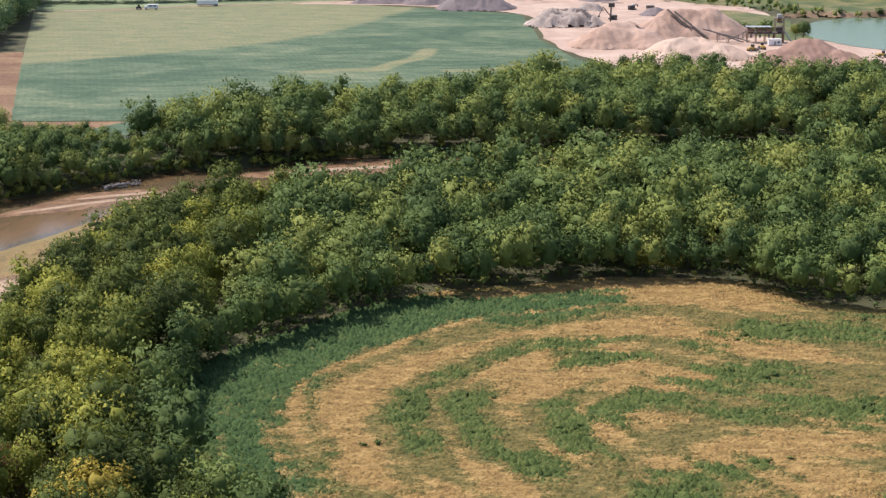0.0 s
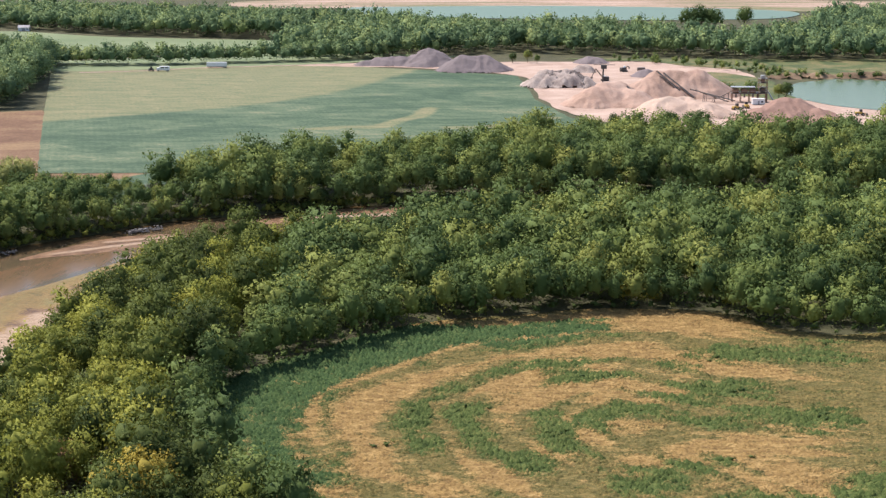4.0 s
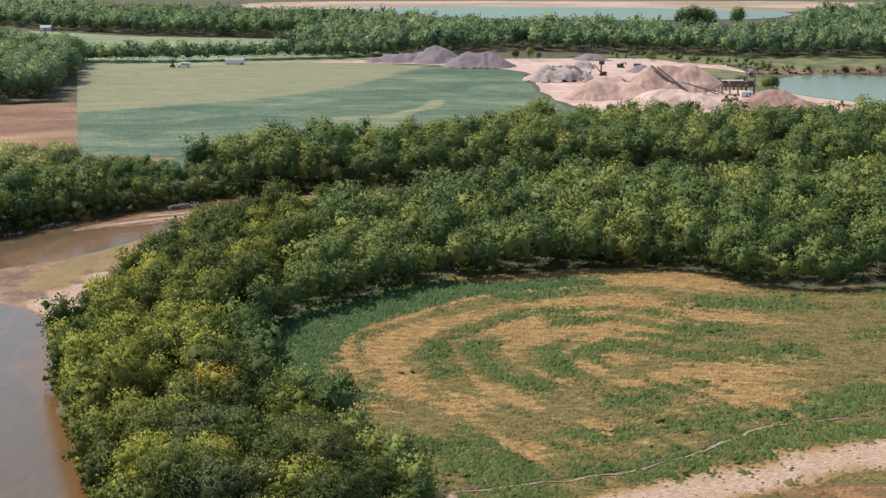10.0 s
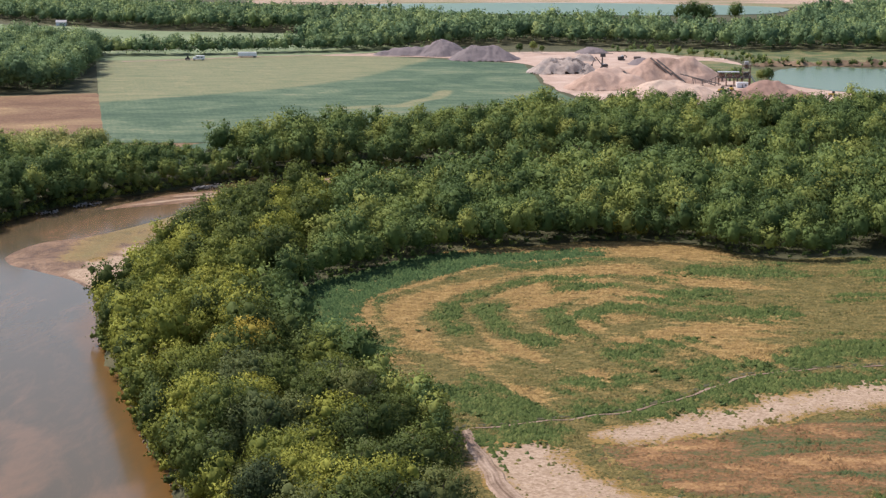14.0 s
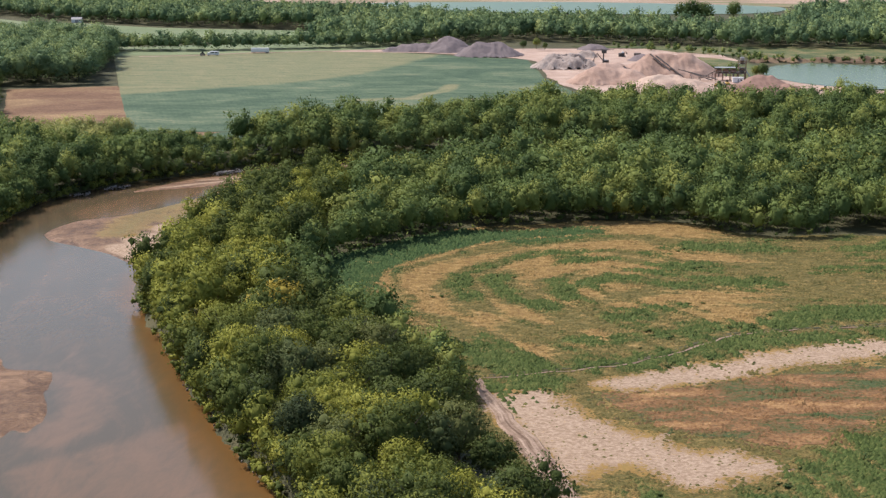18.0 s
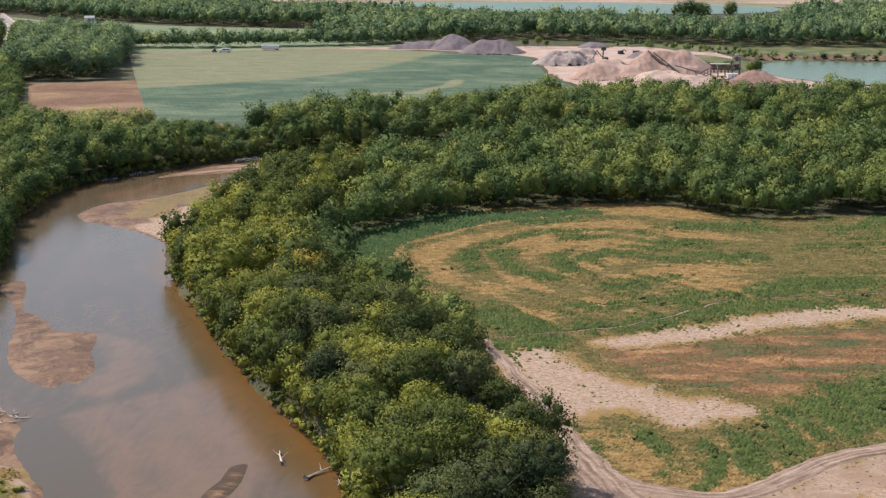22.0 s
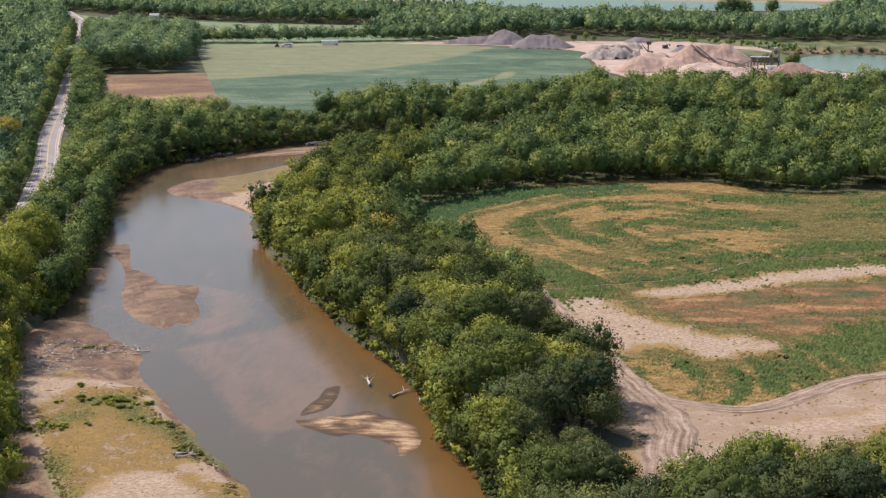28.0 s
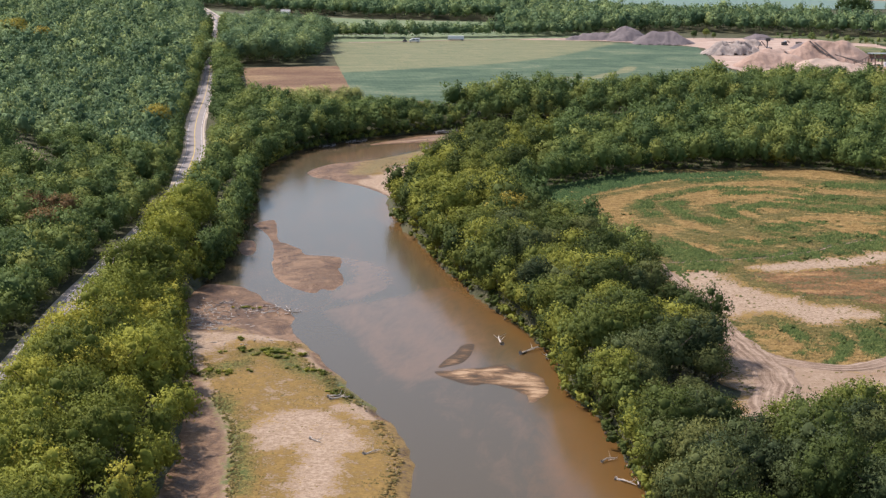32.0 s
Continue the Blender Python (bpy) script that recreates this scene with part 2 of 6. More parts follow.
def swirled_sand():
    """Low bar washed by the current: curled bands of dark silt and pale sand under a wet film."""
    m, t, b = material("swirled_sand")
    big = noise_of(t, 0.05, 4, 0.6, (0.6, 1.3, 1), 3.2, 0.6)
    band = noise_of(t, 0.16, 5, 0.7, (0.35, 1.5, 1), 2.2, 0.7)
    fine = noise_of(t, 1.2, 3, 0.7)
    f = math_of(t, "ADD", math_of(t, "MULTIPLY", big, 0.45), math_of(t, "ADD", math_of(t, "MULTIPLY", band, 0.45), math_of(t, "MULTIPLY", fine, 0.10)))
    f = math_of(t, "ADD", f, math_of(t, "MULTIPLY", math_of(t, "SUBTRACT", 0.85, attr_of(t, "wet")), 0.16))
    t.links.new(ramp_of(t, f, [(0.40, (0.060, 0.040, 0.024)), (0.46, (0.120, 0.070, 0.036)), (0.51, (0.205, 0.124, 0.066)), (0.58, (0.37, 0.250, 0.150))]), b.inputs["Base Color"])
    b.inputs["Roughness"].default_value = 0.7
    b.inputs["Specular IOR Level"].default_value = 0.12
    bump_of(t, b, band, 0.4, 0.2)
    return m


def rows_of(t, spacing, turn, wobble=0.6):
    """Sown rows: a wave across the rows, broken by noise."""
    geo = t.nodes.new("ShaderNodeNewGeometry")
    mp = t.nodes.new("ShaderNodeMapping")
    mp.inputs["Rotation"].default_value = (0, 0, turn)
    w = node(t, "TexWave", Scale=0.314 / spacing, Distortion=wobble, Detail=2.0)
    t.links.new(geo.outputs["Position"], mp.inputs[0])
    t.links.new(mp.outputs[0], w.inputs["Vector"])
    return w.outputs["Fac"]


def crop_material():
    m, t, b = material("crop_leaves")
    n1 = noise_of(t, 0.018, 8, 0.75, (0.7, 1.2, 1), 0.8)
    n2 = math_of(t, "ADD", math_of(t, "MULTIPLY", noise_of(t, 0.11, 7, 0.85, (0.35, 0.9, 1), 0.8, -0.5), 0.55), math_of(t, "MULTIPLY", noise_of(t, 0.6, 4, 0.85), 0.45))
    rows = math_of(t, "MULTIPLY", math_of(t, "SUBTRACT", rows_of(t, 3.2, -0.268, 0.4), 0.5), 0.010)
    mixed = math_of(t, "ADD", rows, math_of(t, "ADD", math_of(t, "MULTIPLY", n1, 0.45), math_of(t, "MULTIPLY", n2, 0.55)))
    green = ramp_of(t, mixed, [(0.42, (0.028, 0.058, 0.030)), (0.48, (0.048, 0.084, 0.043)), (0.53, (0.082, 0.118, 0.063)), (0.59, (0.17, 0.175, 0.098))])
    pale = ramp_of(t, math_of(t, "ADD", n2, rows), [(0.40, (0.085, 0.108, 0.050)), (0.5, (0.145, 0.152, 0.074)), (0.60, (0.235, 0.198, 0.105))])
    f = math_of(t, "MULTIPLY", math_of(t, "SUBTRACT", math_of(t, "ADD", attr_of(t, "pale"), math_of(t, "MULTIPLY", n1, 0.7)), 0.72), 3.5, True)
    t.links.new(mix_of(t, f, green, pale), b.inputs["Base Color"])
    b.inputs["Roughness"].default_value = 0.85
    b.inputs["Specular IOR Level"].default_value = 0.2
    bump_of(t, b, mixed, 0.6, 0.4)
    return m


def stubble_material():
    m, t, b = material("stubble")
    n1 = noise_of(t, 0.020, 7, 0.7, (0.8, 1.1, 1), 0.6)
    n2 = noise_of(t, 0.5, 5, 0.8)
    f = math_of(t, "ADD", math_of(t, "MULTIPLY", n1, 0.62), math_of(t, "MULTIPLY", n2, 0.38))
    t.links.new(ramp_of(t, f, [(0.38, (0.115, 0.066, 0.042)), (0.47, (0.165, 0.100, 0.062)), (0.54, (0.22, 0.145, 0.082)), (0.62, (0.33, 0.225, 0.12))]), b.inputs["Base Color"])
    b.inputs["Roughness"].default_value = 0.95
    b.inputs["Specular IOR Level"].default_value = 0.1
    bump_of(t, b, n2, 0.6, 0.4)
    return m


M_meadow = meadow_material()
M_shore = shore_material()
M_swirl = swirled_sand()
M_crop = crop_material()
M_stubble = stubble_material()

# ---- plan tools ----


def smooth(points, closed=True, steps=6):
    """A Catmull-Rom line through plan points."""
    p = np.array(points, float)
    n = len(p)
    out = []
    for i in range(n if closed else n - 1):
        a, b, c, d = (p[(i + k) % n] if closed else p[min(max(i + k, 0), n - 1)] for k in (-1, 0, 1, 2))
        for u in np.arange(steps) / steps:
            out.append(0.5 * (2 * b + (c - a) * u + (2 * a - 5 * b + 4 * c - d) * u * u + (3 * b - a - 3 * c + d) * u ** 3))
    if not closed:
        out.append(p[-1])
    return np.array(out)


def straight(points, step=8.0):
    """The straight-sided outline through plan points."""
    p = np.array(points, float)
    out = []
    for a, b in zip(p, np.roll(p, -1, 0)):
        n = max(int(np.linalg.norm(b - a) / step), 1)
        out += [a + (b - a) * u / n for u in range(n)]
    return np.array(out)


def ragged(line, amount, size):
    """The same outline with small uneven bays."""
    out = [q + amount * np.array((noise.noise(Vector((q[0] / size, q[1] / size, 3.1))), noise.noise(Vector((q[0] / size, q[1] / size, 9.7))))) for q in line]
    return np.array(out)


def inside(px, py, poly):
    r = np.zeros(px.shape, bool)
    a = poly[-1]
    for b in poly:
        cut = (a[1] > py) != (b[1] > py)
        if a[1] != b[1]:
            r ^= cut & (px < (b[0] - a[0]) * (py - a[1]) / (b[1] - a[1]) + a[0])
        a = b
    return r


def away(px, py, line, closed=False):
    """Distance from plan points to a line, and the nearest points."""
    best = np.full(px.shape, 1e9)
    nx, ny = px.copy(), py.copy()
    seg = list(zip(line[:-1], line[1:])) + ([(line[-1], line[0])] if closed else [])
    for a, b in seg:
        d = b - a
        L = d @ d or 1e-9
        u = np.clip(((px - a[0]) * d[0] + (py - a[1]) * d[1]) / L, 0, 1)
        qx, qy = a[0] + u * d[0], a[1] + u * d[1]
        r = np.hypot(px - qx, py - qy)
        m = r < best
        best[m], nx[m], ny[m] = r[m], qx[m], qy[m]
    return best, nx, ny


def mesh_of(name, verts, faces, mat=None, attrs=(), flat=True, ways=None):
    """A mesh from arrays; faces all of one size. ways: the direction that each vertex faces."""
    me = bpy.data.meshes.new(name)
    k = faces.shape[1]
    me.vertices.add(len(verts))
    me.loops.add(faces.size)
    me.polygons.add(len(faces))
    me.vertices.foreach_set("co", np.ascontiguousarray(verts, np.float32).ravel())
    me.loops.foreach_set("vertex_index", np.ascontiguousarray(faces, np.int32).ravel())
    me.polygons.foreach_set("loop_start", np.arange(0, faces.size, k, dtype=np.int32))
    me.polygons.foreach_set("loop_total", np.full(len(faces), k, np.int32))
    me.polygons.foreach_set("use_smooth", np.broadcast_to(np.logical_not(flat), len(faces)).copy())
    for key, values in attrs:
        me.attributes.new(key, "FLOAT", "POINT").data.foreach_set("value", np.ascontiguousarray(values, np.float32))
    me.update()
    me.validate()
    if ways is not None:
        me.normals_split_custom_set_from_vertices(np.ascontiguousarray(ways, np.float32))
    if mat:
        me.materials.append(mat)
    return me


def sheet(name, line, z, cell, mat, label, category, attrs=None, height=None):
    """A piece of the ground inside an outline."""
    lo, hi = line.min(0) - cell, line.max(0) + cell
    xs, ys = np.arange(lo[0], hi[0] + cell, cell), np.arange(lo[1], hi[1] + cell, cell)
    gx, gy = np.meshgrid(xs, ys)
    cx, cy = gx[:-1, :-1] + cell / 2, gy[:-1, :-1] + cell / 2
    keep = inside(cx, cy, line)
    idx = np.arange(gx.size).reshape(gx.shape)
    f = np.stack([idx[:-1, :-1][keep], idx[:-1, 1:][keep], idx[1:, 1:][keep], idx[1:, :-1][keep]], 1)
    used, inv = np.unique(f, return_inverse=True)
    f = inv.reshape(f.shape)
    x, y = gx.ravel()[used].copy(), gy.ravel()[used].copy()
    rim = np.bincount(f.ravel(), minlength=len(used)) < 4
    d, qx, qy = away(x[rim], y[rim], line, True)
    ok = d < cell * 1.3
    x[rim] = np.where(ok, qx, x[rim])
    y[rim] = np.where(ok, qy, y[rim])
    zz = np.full(x.shape, float(z)) if height is None else height(x, y)
    at = [(k, fn(x, y)) for k, fn in (attrs or {}).items()]
    ob = new(name, mesh_of(name, np.stack([x, y, zz], 1), f, mat, at, False))
    return tagged(ob, label, category, kind="structure")


def soft_noise(x, y, size, seed=0.0):
    return np.array([noise.noise(Vector((a / size, b / size, seed))) for a, b in zip(np.ravel(x), np.ravel(y))]).reshape(np.shape(x))


# ---- plan ----
LEVEL = -4.5                     # the river's surface
BANK_E = [(140, -1000), (90, -640), (40, -420), (16, -300), (-1, -223), (-11, -183), (-17, -162), (-25, -146), (-32, -112), (-47, -74), (-62, -42), (-78, -5), (-102, 58), (-115, 92),
          (-128, 130), (-130, 180), (-128, 240), (-118, 300), (-100, 335), (-70, 350), (-30, 358), (30, 366), (110, 374), (260, 380)]
BANK_W = [(30, -1000), (-22, -640), (-70, -420), (-95, -300), (-109, -227), (-123, -171), (-142, -120), (-158, -60), (-165, 0), (-172, 40), (-180, 77), (-190, 129), (-198, 157), (-208, 205),
          (-208, 271), (-194, 316), (-172, 347), (-150, 372), (-130, 395), (-100, 408), (-62, 427), (-32, 434), (34, 444), (120, 452), (260, 460)]
ROAD = [(-150, -1000), (-154, -600), (-158, -330), (-163, -250), (-168, -190), (-175, -150), (-181, -118), (-188, -77), (-195, -25), (-202, 25), (-208, 67), (-217, 120), (-233, 182), (-249, 244),
        (-273, 322), (-294, 397), (-323, 508), (-377, 700), (-415, 840), (-460, 996), (-520, 1200), (-600, 1400)]
bank_e, bank_w, road_line = smooth(BANK_E, False), smooth(BANK_W, False), smooth(ROAD, False, 8)
channel = ragged(np.concatenate([bank_e, bank_w[::-1]]), 3.0, 22.0)
ry, rx = road_line[:, 1], road_line[:, 0]


def road_x(y):
    return np.interp(y, ry, rx)


def ground_height(x, y):
    """Flat plain, cut river channel, wooded hill west of the road."""
    d, _, _ = away(x, y, channel, True)
    sd = np.where(inside(x, y, channel), d, -d)
    z = -7.0 * np.clip((sd + 2.0) / 3.5, 0, 1)
    up = np.clip(road_x(y) - 10 - x, 0, 500)
    return z + 27.0 * (1 - np.exp(-(up / 120.0) ** 1.4)) * np.clip((1500 - y) / 400, 0, 1)


def spaced(lo, a, b, hi, fine, coarse, far):
    """Grid lines: close together from a to b, wider out to lo and hi, then ever wider."""
    mid = np.concatenate([np.arange(lo, a, coarse), np.arange(a, b, fine), np.arange(b, hi, coarse)])
    out = coarse * 1.35 ** np.arange(1, 40)
    out = np.cumsum(out)
    out = out[out < far]
    return np.concatenate([lo - out[::-1], mid, mid[-1] + out])


gx, gy = np.meshgrid(spaced(-720, -260, 70, 330, 3.2, 9, 7000), spaced(-1010, -300, 475, 1000, 3.2, 9, 7000))
flat_x, flat_y = gx.ravel(), gy.ravel()
gz = np.zeros(flat_x.shape)
near_part = (np.abs(flat_x) < 1500) & (flat_y > -1050) & (flat_y < 1900)
gz[near_part] = ground_height(flat_x[near_part], flat_y[near_part])
idx = np.arange(gx.size).reshape(gx.shape)
quads = np.stack([idx[:-1, :-1].ravel(), idx[:-1, 1:].ravel(), idx[1:, 1:].ravel(), idx[1:, :-1].ravel()], 1)
ground = new("ground", mesh_of("ground", np.stack([flat_x, flat_y, gz], 1), quads, M_earth, (), False))
tagged(ground, "brown and green woodland soil and rough grass", "ground", kind="structure")

SHOALS = [smooth(p) for p in (
    [(-113, -66), (-102, -50), (-90, -36), (-78, -22), (-66, -42), (-54, -89), (-53, -121), (-65, -137), (-74, -136), (-84, -121), (-97, -90)],
    [(-165, 240), (-186, 262), (-172, 300), (-140, 345), (-125, 340), (-150, 290)],
    [(-30, -165), (-22, -160), (-10, -205), (5, -250), (-12, -255), (-24, -215)],
    [(-125, 20), (-108, 10), (-98, -20), (-104, -42), (-114, -40), (-112, -10)])]
CHANNEL = smooth([(-112, -72), (-104, -96), (-92, -122), (-78, -146), (-62, -172), (-46, -215), (-36, -262)], False)


def shoal_value(x, y):
    """Shallow sand under the water, cut by the deeper channel along the spit."""
    v = np.full(x.shape, 0.10)
    for p in SHOALS:
        d = away(x, y, p, True)[0]
        v = np.maximum(v, np.clip(0.34 + np.where(inside(x, y, p), d, -d) / 7.0, 0.10, 0.74))
    v -= 0.5 * np.clip(1.3 - away(x, y, CHANNEL)[0] / 8.0, 0, 1)
    side = away(x, y, bank_e)[0]
    return v + 0.30 * soft_noise(side / 6, y / 42, 1.0, 3.0) + 0.20 * soft_noise(side / 2.6, y / 20, 1.0, 6.0)


def amber_value(x, y):
    """Browner colour close along the banks, its width changing downstream."""
    side = away(x, y, bank_e)[0]
    wide = np.interp(y, [-300, -215, -165, -120, -60, 0, 100, 200], [30, 26, 17, 14, 13, 10, 9, 6])
    west = away(x, y, bank_w)[0]
    return np.maximum(1.05 - side / wide, 0.7 - west / np.interp(y, [0, 150, 330, 480], [5, 8, 22, 26]))


river = sheet("river_water", ragged(smooth([(p[0] + 7, p[1]) for p in BANK_E] + [(p[0] - 7, p[1] + (6 if p[1] > 300 else 0)) for p in BANK_W[::-1]], True, 4), 1, 20),
              LEVEL, 2.5, M_river, "calm brown silty river water over shoals", "river", {"shoal": shoal_value, "amber": amber_value})


def strokes_value(strokes, reach, floor=-0.1):
    def value(x, y):
        v = np.full(x.shape, floor)
        for p in strokes:
            v = np.maximum(v, 1.0 - away(x, y, p)[0] / reach)
        return v
    return value


def bar(name, points, top, label, pale=(), veg=(), cell=2.0, reach=12.0, wetness=1.0, lift=0.5, mat=None):
    """Sand standing out of the river; pale and grassy along given lines, else wet."""
    line = ragged(smooth(points), 0.9, 5.0)

    def height(x, y):
        d, _, _ = away(x, y, line, True)
        return LEVEL - 0.02 + (top + 0.02) * np.clip(d / 7.0, 0, 1) ** 0.7 + 0.12 * soft_noise(x, y, 5.0) * np.clip(d / 3, 0, 1)
    dry = strokes_value([smooth(p, False) for p in pale], reach, 0.0)
    green = strokes_value([smooth(p, False) for p in veg], reach, -0.6)
    return sheet(name, line, 0, cell, mat or M_shore, label, "sandbar", {"green": lambda x, y: 0.30 * green(x, y), "wet": lambda x, y: wetness - lift * dry(x, y) + 0.7 * (1 - np.clip(away(x, y, line, True)[0] / 4, 0, 1)), "veg": lambda x, y: 2.0 * green(x, y)}, height)


bar("sandbar", [(-174, 80), (-169, 91), (-164, 81), (-155, 49), (-151, 44), (-144, 36), (-138, 24), (-131, 23), (-124, 20), (-121, 6), (-121, 1), (-116, -12), (-114, -25), (-116, -34), (-119, -31), (-121, -38), (-132, -28), (-140, -15), (-146, 4), (-153, 33), (-160, 54), (-167, 68)], 0.55,
    "smooth wet brown sandbar in the river", [[(-128, -8), (-122, -22), (-127, -20)], [(-140, 10), (-130, -2), (-120, -16)], [(-160, 66), (-148, 36)]], (), 1.3, 5.0, 1.05)
bar("sandbar", [(-65, -129), (-60, -126), (-53, -122), (-47, -118), (-42, -123), (-36, -126), (-33, -136), (-31, -144), (-35, -155), (-37, -148), (-41, -143), (-44, -141), (-49, -138), (-52, -141), (-58, -137)], 0.28,
    "low swirled sandbar barely above the water", [[(-43, -131), (-38, -129), (-34, -137), (-34, -145), (-36, -151)], [(-62, -128), (-52, -125)]], (), 0.9, 5.0, 1.0, 0.6, M_swirl)
bar("sandbar", [(-65, -123), (-63, -108), (-62, -99), (-58, -96), (-57, -107), (-58, -117), (-62, -123)], 0.22, "small wet sandbar with a curled tip", (), (), 1.5, mat=M_swirl)
bar("sandbar", [(-182, 209), (-180, 240), (-163, 257), (-144, 294), (-125, 348), (-100, 350), (-112, 200), (-110, 130), (-122, 130), (-131, 151), (-150, 180)], 1.3,
    "wide pale and brown sand point bar below the trees", [[(-147, 184), (-138, 174), (-124, 145)], [(-142, 205), (-134, 190), (-124, 200)], [(-136, 225), (-126, 215)]], [[(-154, 212), (-154, 244), (-150, 264), (-141, 289), (-124, 320)], [(-145, 245), (-135, 262), (-124, 290)]], 2.0, 12.0, 0.74, 1.1)
bar("sandbar", [(-175, 312), (-166, 332), (-152, 354), (-134, 364), (-108, 368), (-92, 368), (-112, 352), (-131, 340), (-150, 327), (-166, 318)], 0.32,
    "thin streaky sandbar in the river bend", [[(-168, 320), (-140, 343), (-112, 360)], [(-150, 346), (-128, 358)]], (), 1.6, 4.0, 0.8)
bar("sandbar", [(-106, 392), (-85, 407), (-70, 421), (-36, 430), (10, 436), (40, 436), (40, 420), (-5, 415), (-34, 402), (-63, 394), (-87, 386)], 0.4,
    "flat brown sandbar against the far bank", [[(-90, 395), (-60, 405), (-20, 418)]], (), 2.0, 5.0, 0.75)
bar("sandbar", [(-170, 46), (-164, 46), (-158, 26), (-160, 19), (-166, 30)], 0.5, "small muddy bar by the bank", (), (), 1.2)
SPIT = ragged(smooth([(-54, -262), (-55, -215), (-64, -185), (-77, -161), (-90, -137), (-106, -106), (-115, -87), (-120, -68), (-132, -52), (-145, -35), (-160, -31), (-164, -60), (-160, -90), (-150, -125), (-138, -155), (-128, -175), (-116, -206), (-104, -262)]), 2.2, 8.0)
spit_sand = strokes_value([smooth(p, False) for p in ([(-97, -192), (-94, -181), (-88, -180), (-81, -188), (-74, -202)], [(-92, -186), (-84, -192), (-80, -206)], [(-92, -203), (-86, -192), (-79, -200), (-76, -222), (-72, -245)], [(-132, -112), (-127, -101), (-119, -103)], [(-104, -116), (-94, -132)], [(-136, -128), (-138, -100)], [(-79, -168), (-73, -176)], [(-140, -113), (-141, -94), (-145, -70)])], 7.0, 0.0)
spit_mud = strokes_value([smooth(p, False) for p in ([(-150, -45), (-138, -58), (-123, -75), (-112, -97)], [(-152, -66), (-137, -81), (-127, -84), (-116, -95)], [(-136, -140), (-126, -166), (-118, -182), (-109, -205), (-100, -240)])], 11.0, 0.0)
spit_green = strokes_value([smooth(p, False) for p in ([(-119, -122), (-113, -118), (-104, -132), (-92, -144), (-81, -158), (-74, -170)], [(-127, -147), (-123, -140), (-119, -133)], [(-116, -168), (-108, -187), (-100, -204), (-92, -235)])], 8.0, 0.0)


def spit_height(x, y):
    d, _, _ = away(x, y, SPIT, True)
    return LEVEL - 0.10 + (1.6 - 1.2 * np.clip(spit_mud(x, y), 0, 1)) * np.clip(d / 7.0, 0, 1) ** 0.7 + 0.12 * soft_noise(x, y, 5.0) * np.clip(d / 3, 0, 1)


def spit_veg(x, y):
    return 0.85 - 1.0 * spit_sand(x, y) - 2.2 * spit_mud(x, y) + 0.5 * spit_green(x, y) - 1.2 * np.clip((y + 95) / 15, 0, 1)


sheet("sand_spit", SPIT, 0, 1.8, M_shore, "grassy sand spit with pale sand on its crown", "sandbar", {"wet": lambda x, y: np.maximum(np.maximum(1.3 * spit_mud(x, y), 1.1 * np.clip((y + 105) / 12, 0, 1)), 0.95 - away(x, y, SPIT, True)[0] / 6.5), "veg": spit_veg, "green": lambda x, y: 0.65 * spit_green(x, y)}, spit_height)

# ---- zones on the plain ----
MEADOW = [(330, 205), (180, 205), (112, 208), (91, 206), (76, 216), (59, 232), (36, 234), (15, 229), (-6, 220), (-26, 210), (-41, 193), (-55, 173), (-66, 157), (-72, 139), (-70, 105), (-64, 84), (-57, 62), (-43, 44), (-28, 20), (-16, -6), (-8, -38), (4, -76), (12, -106), (17, -140), (28, -175), (60, -230), (330, -230)]
LUSH_A = [
    [(-72, 141), (-65, 161), (-54, 175), (-43, 196), (-29, 209), (-16, 207), (0, 207), (27, 218), (31, 206), (15, 194), (1, 186), (-10, 184), (-20, 170), (-33, 160), (-37, 147), (-41, 134), (-45, 126), (-45, 112), (-44, 95), (-35, 83), (-31, 69), (-50, 68), (-53, 91), (-61, 104), (-67, 125)],
    [(-23, 120), (-17, 128), (-6, 130), (0, 129), (-2, 121), (-14, 113), (-18, 106), (-22, 111)],
    [(-30, 96), (-20, 103), (-9, 108), (-2, 109), (-2, 104), (-7, 94), (-17, 96)],
    [(12, 167), (23, 170), (26, 159), (20, 154), (13, 156)],
]
LUSH_B = [
    [(7, 85), (15, 124), (33, 134), (51, 150), (63, 152), (62, 146), (45, 135), (26, 121), (14, 98), (9, 83)],
    [(45, 122), (53, 124), (65, 129), (82, 128), (81, 120), (61, 119), (49, 115)],
    [(35, 81), (42, 90), (58, 96), (60, 93), (44, 82), (34, 73)],
    [(43, 178), (56, 184), (70, 194), (94, 195), (92, 180), (68, 175), (48, 169)],
    [(-17, 34), (-8, 48), (2, 35), (15, 24), (24, 18), (9, 8), (-3, 11), (-13, 19)],
]
LUSH_C = [
    [(18, 49), (40, 61), (66, 74), (85, 86), (117, 102), (112, 78), (82, 68), (56, 55), (31, 44), (20, 42)],
    [(24, 21), (47, 41), (65, 59), (81, 57), (111, 69), (107, 49), (93, 48), (80, 47), (68, 40), (46, 26), (30, 16)],
    [(-4, -6), (4, 11), (15, 9), (15, 0), (5, -16), (-2, -19)],
    [(104, 147), (126, 153), (124, 141), (103, 140)],
    [(48, -89), (64, -59), (81, -42), (101, -27), (92, -74), (76, -89), (61, -109), (45, -116), (39, -110)],
    [(28, -81), (36, -78), (41, -89), (37, -96), (29, -90)],
]
LUSH = [np.array(p, float) for p in LUSH_A + LUSH_B + LUSH_C]
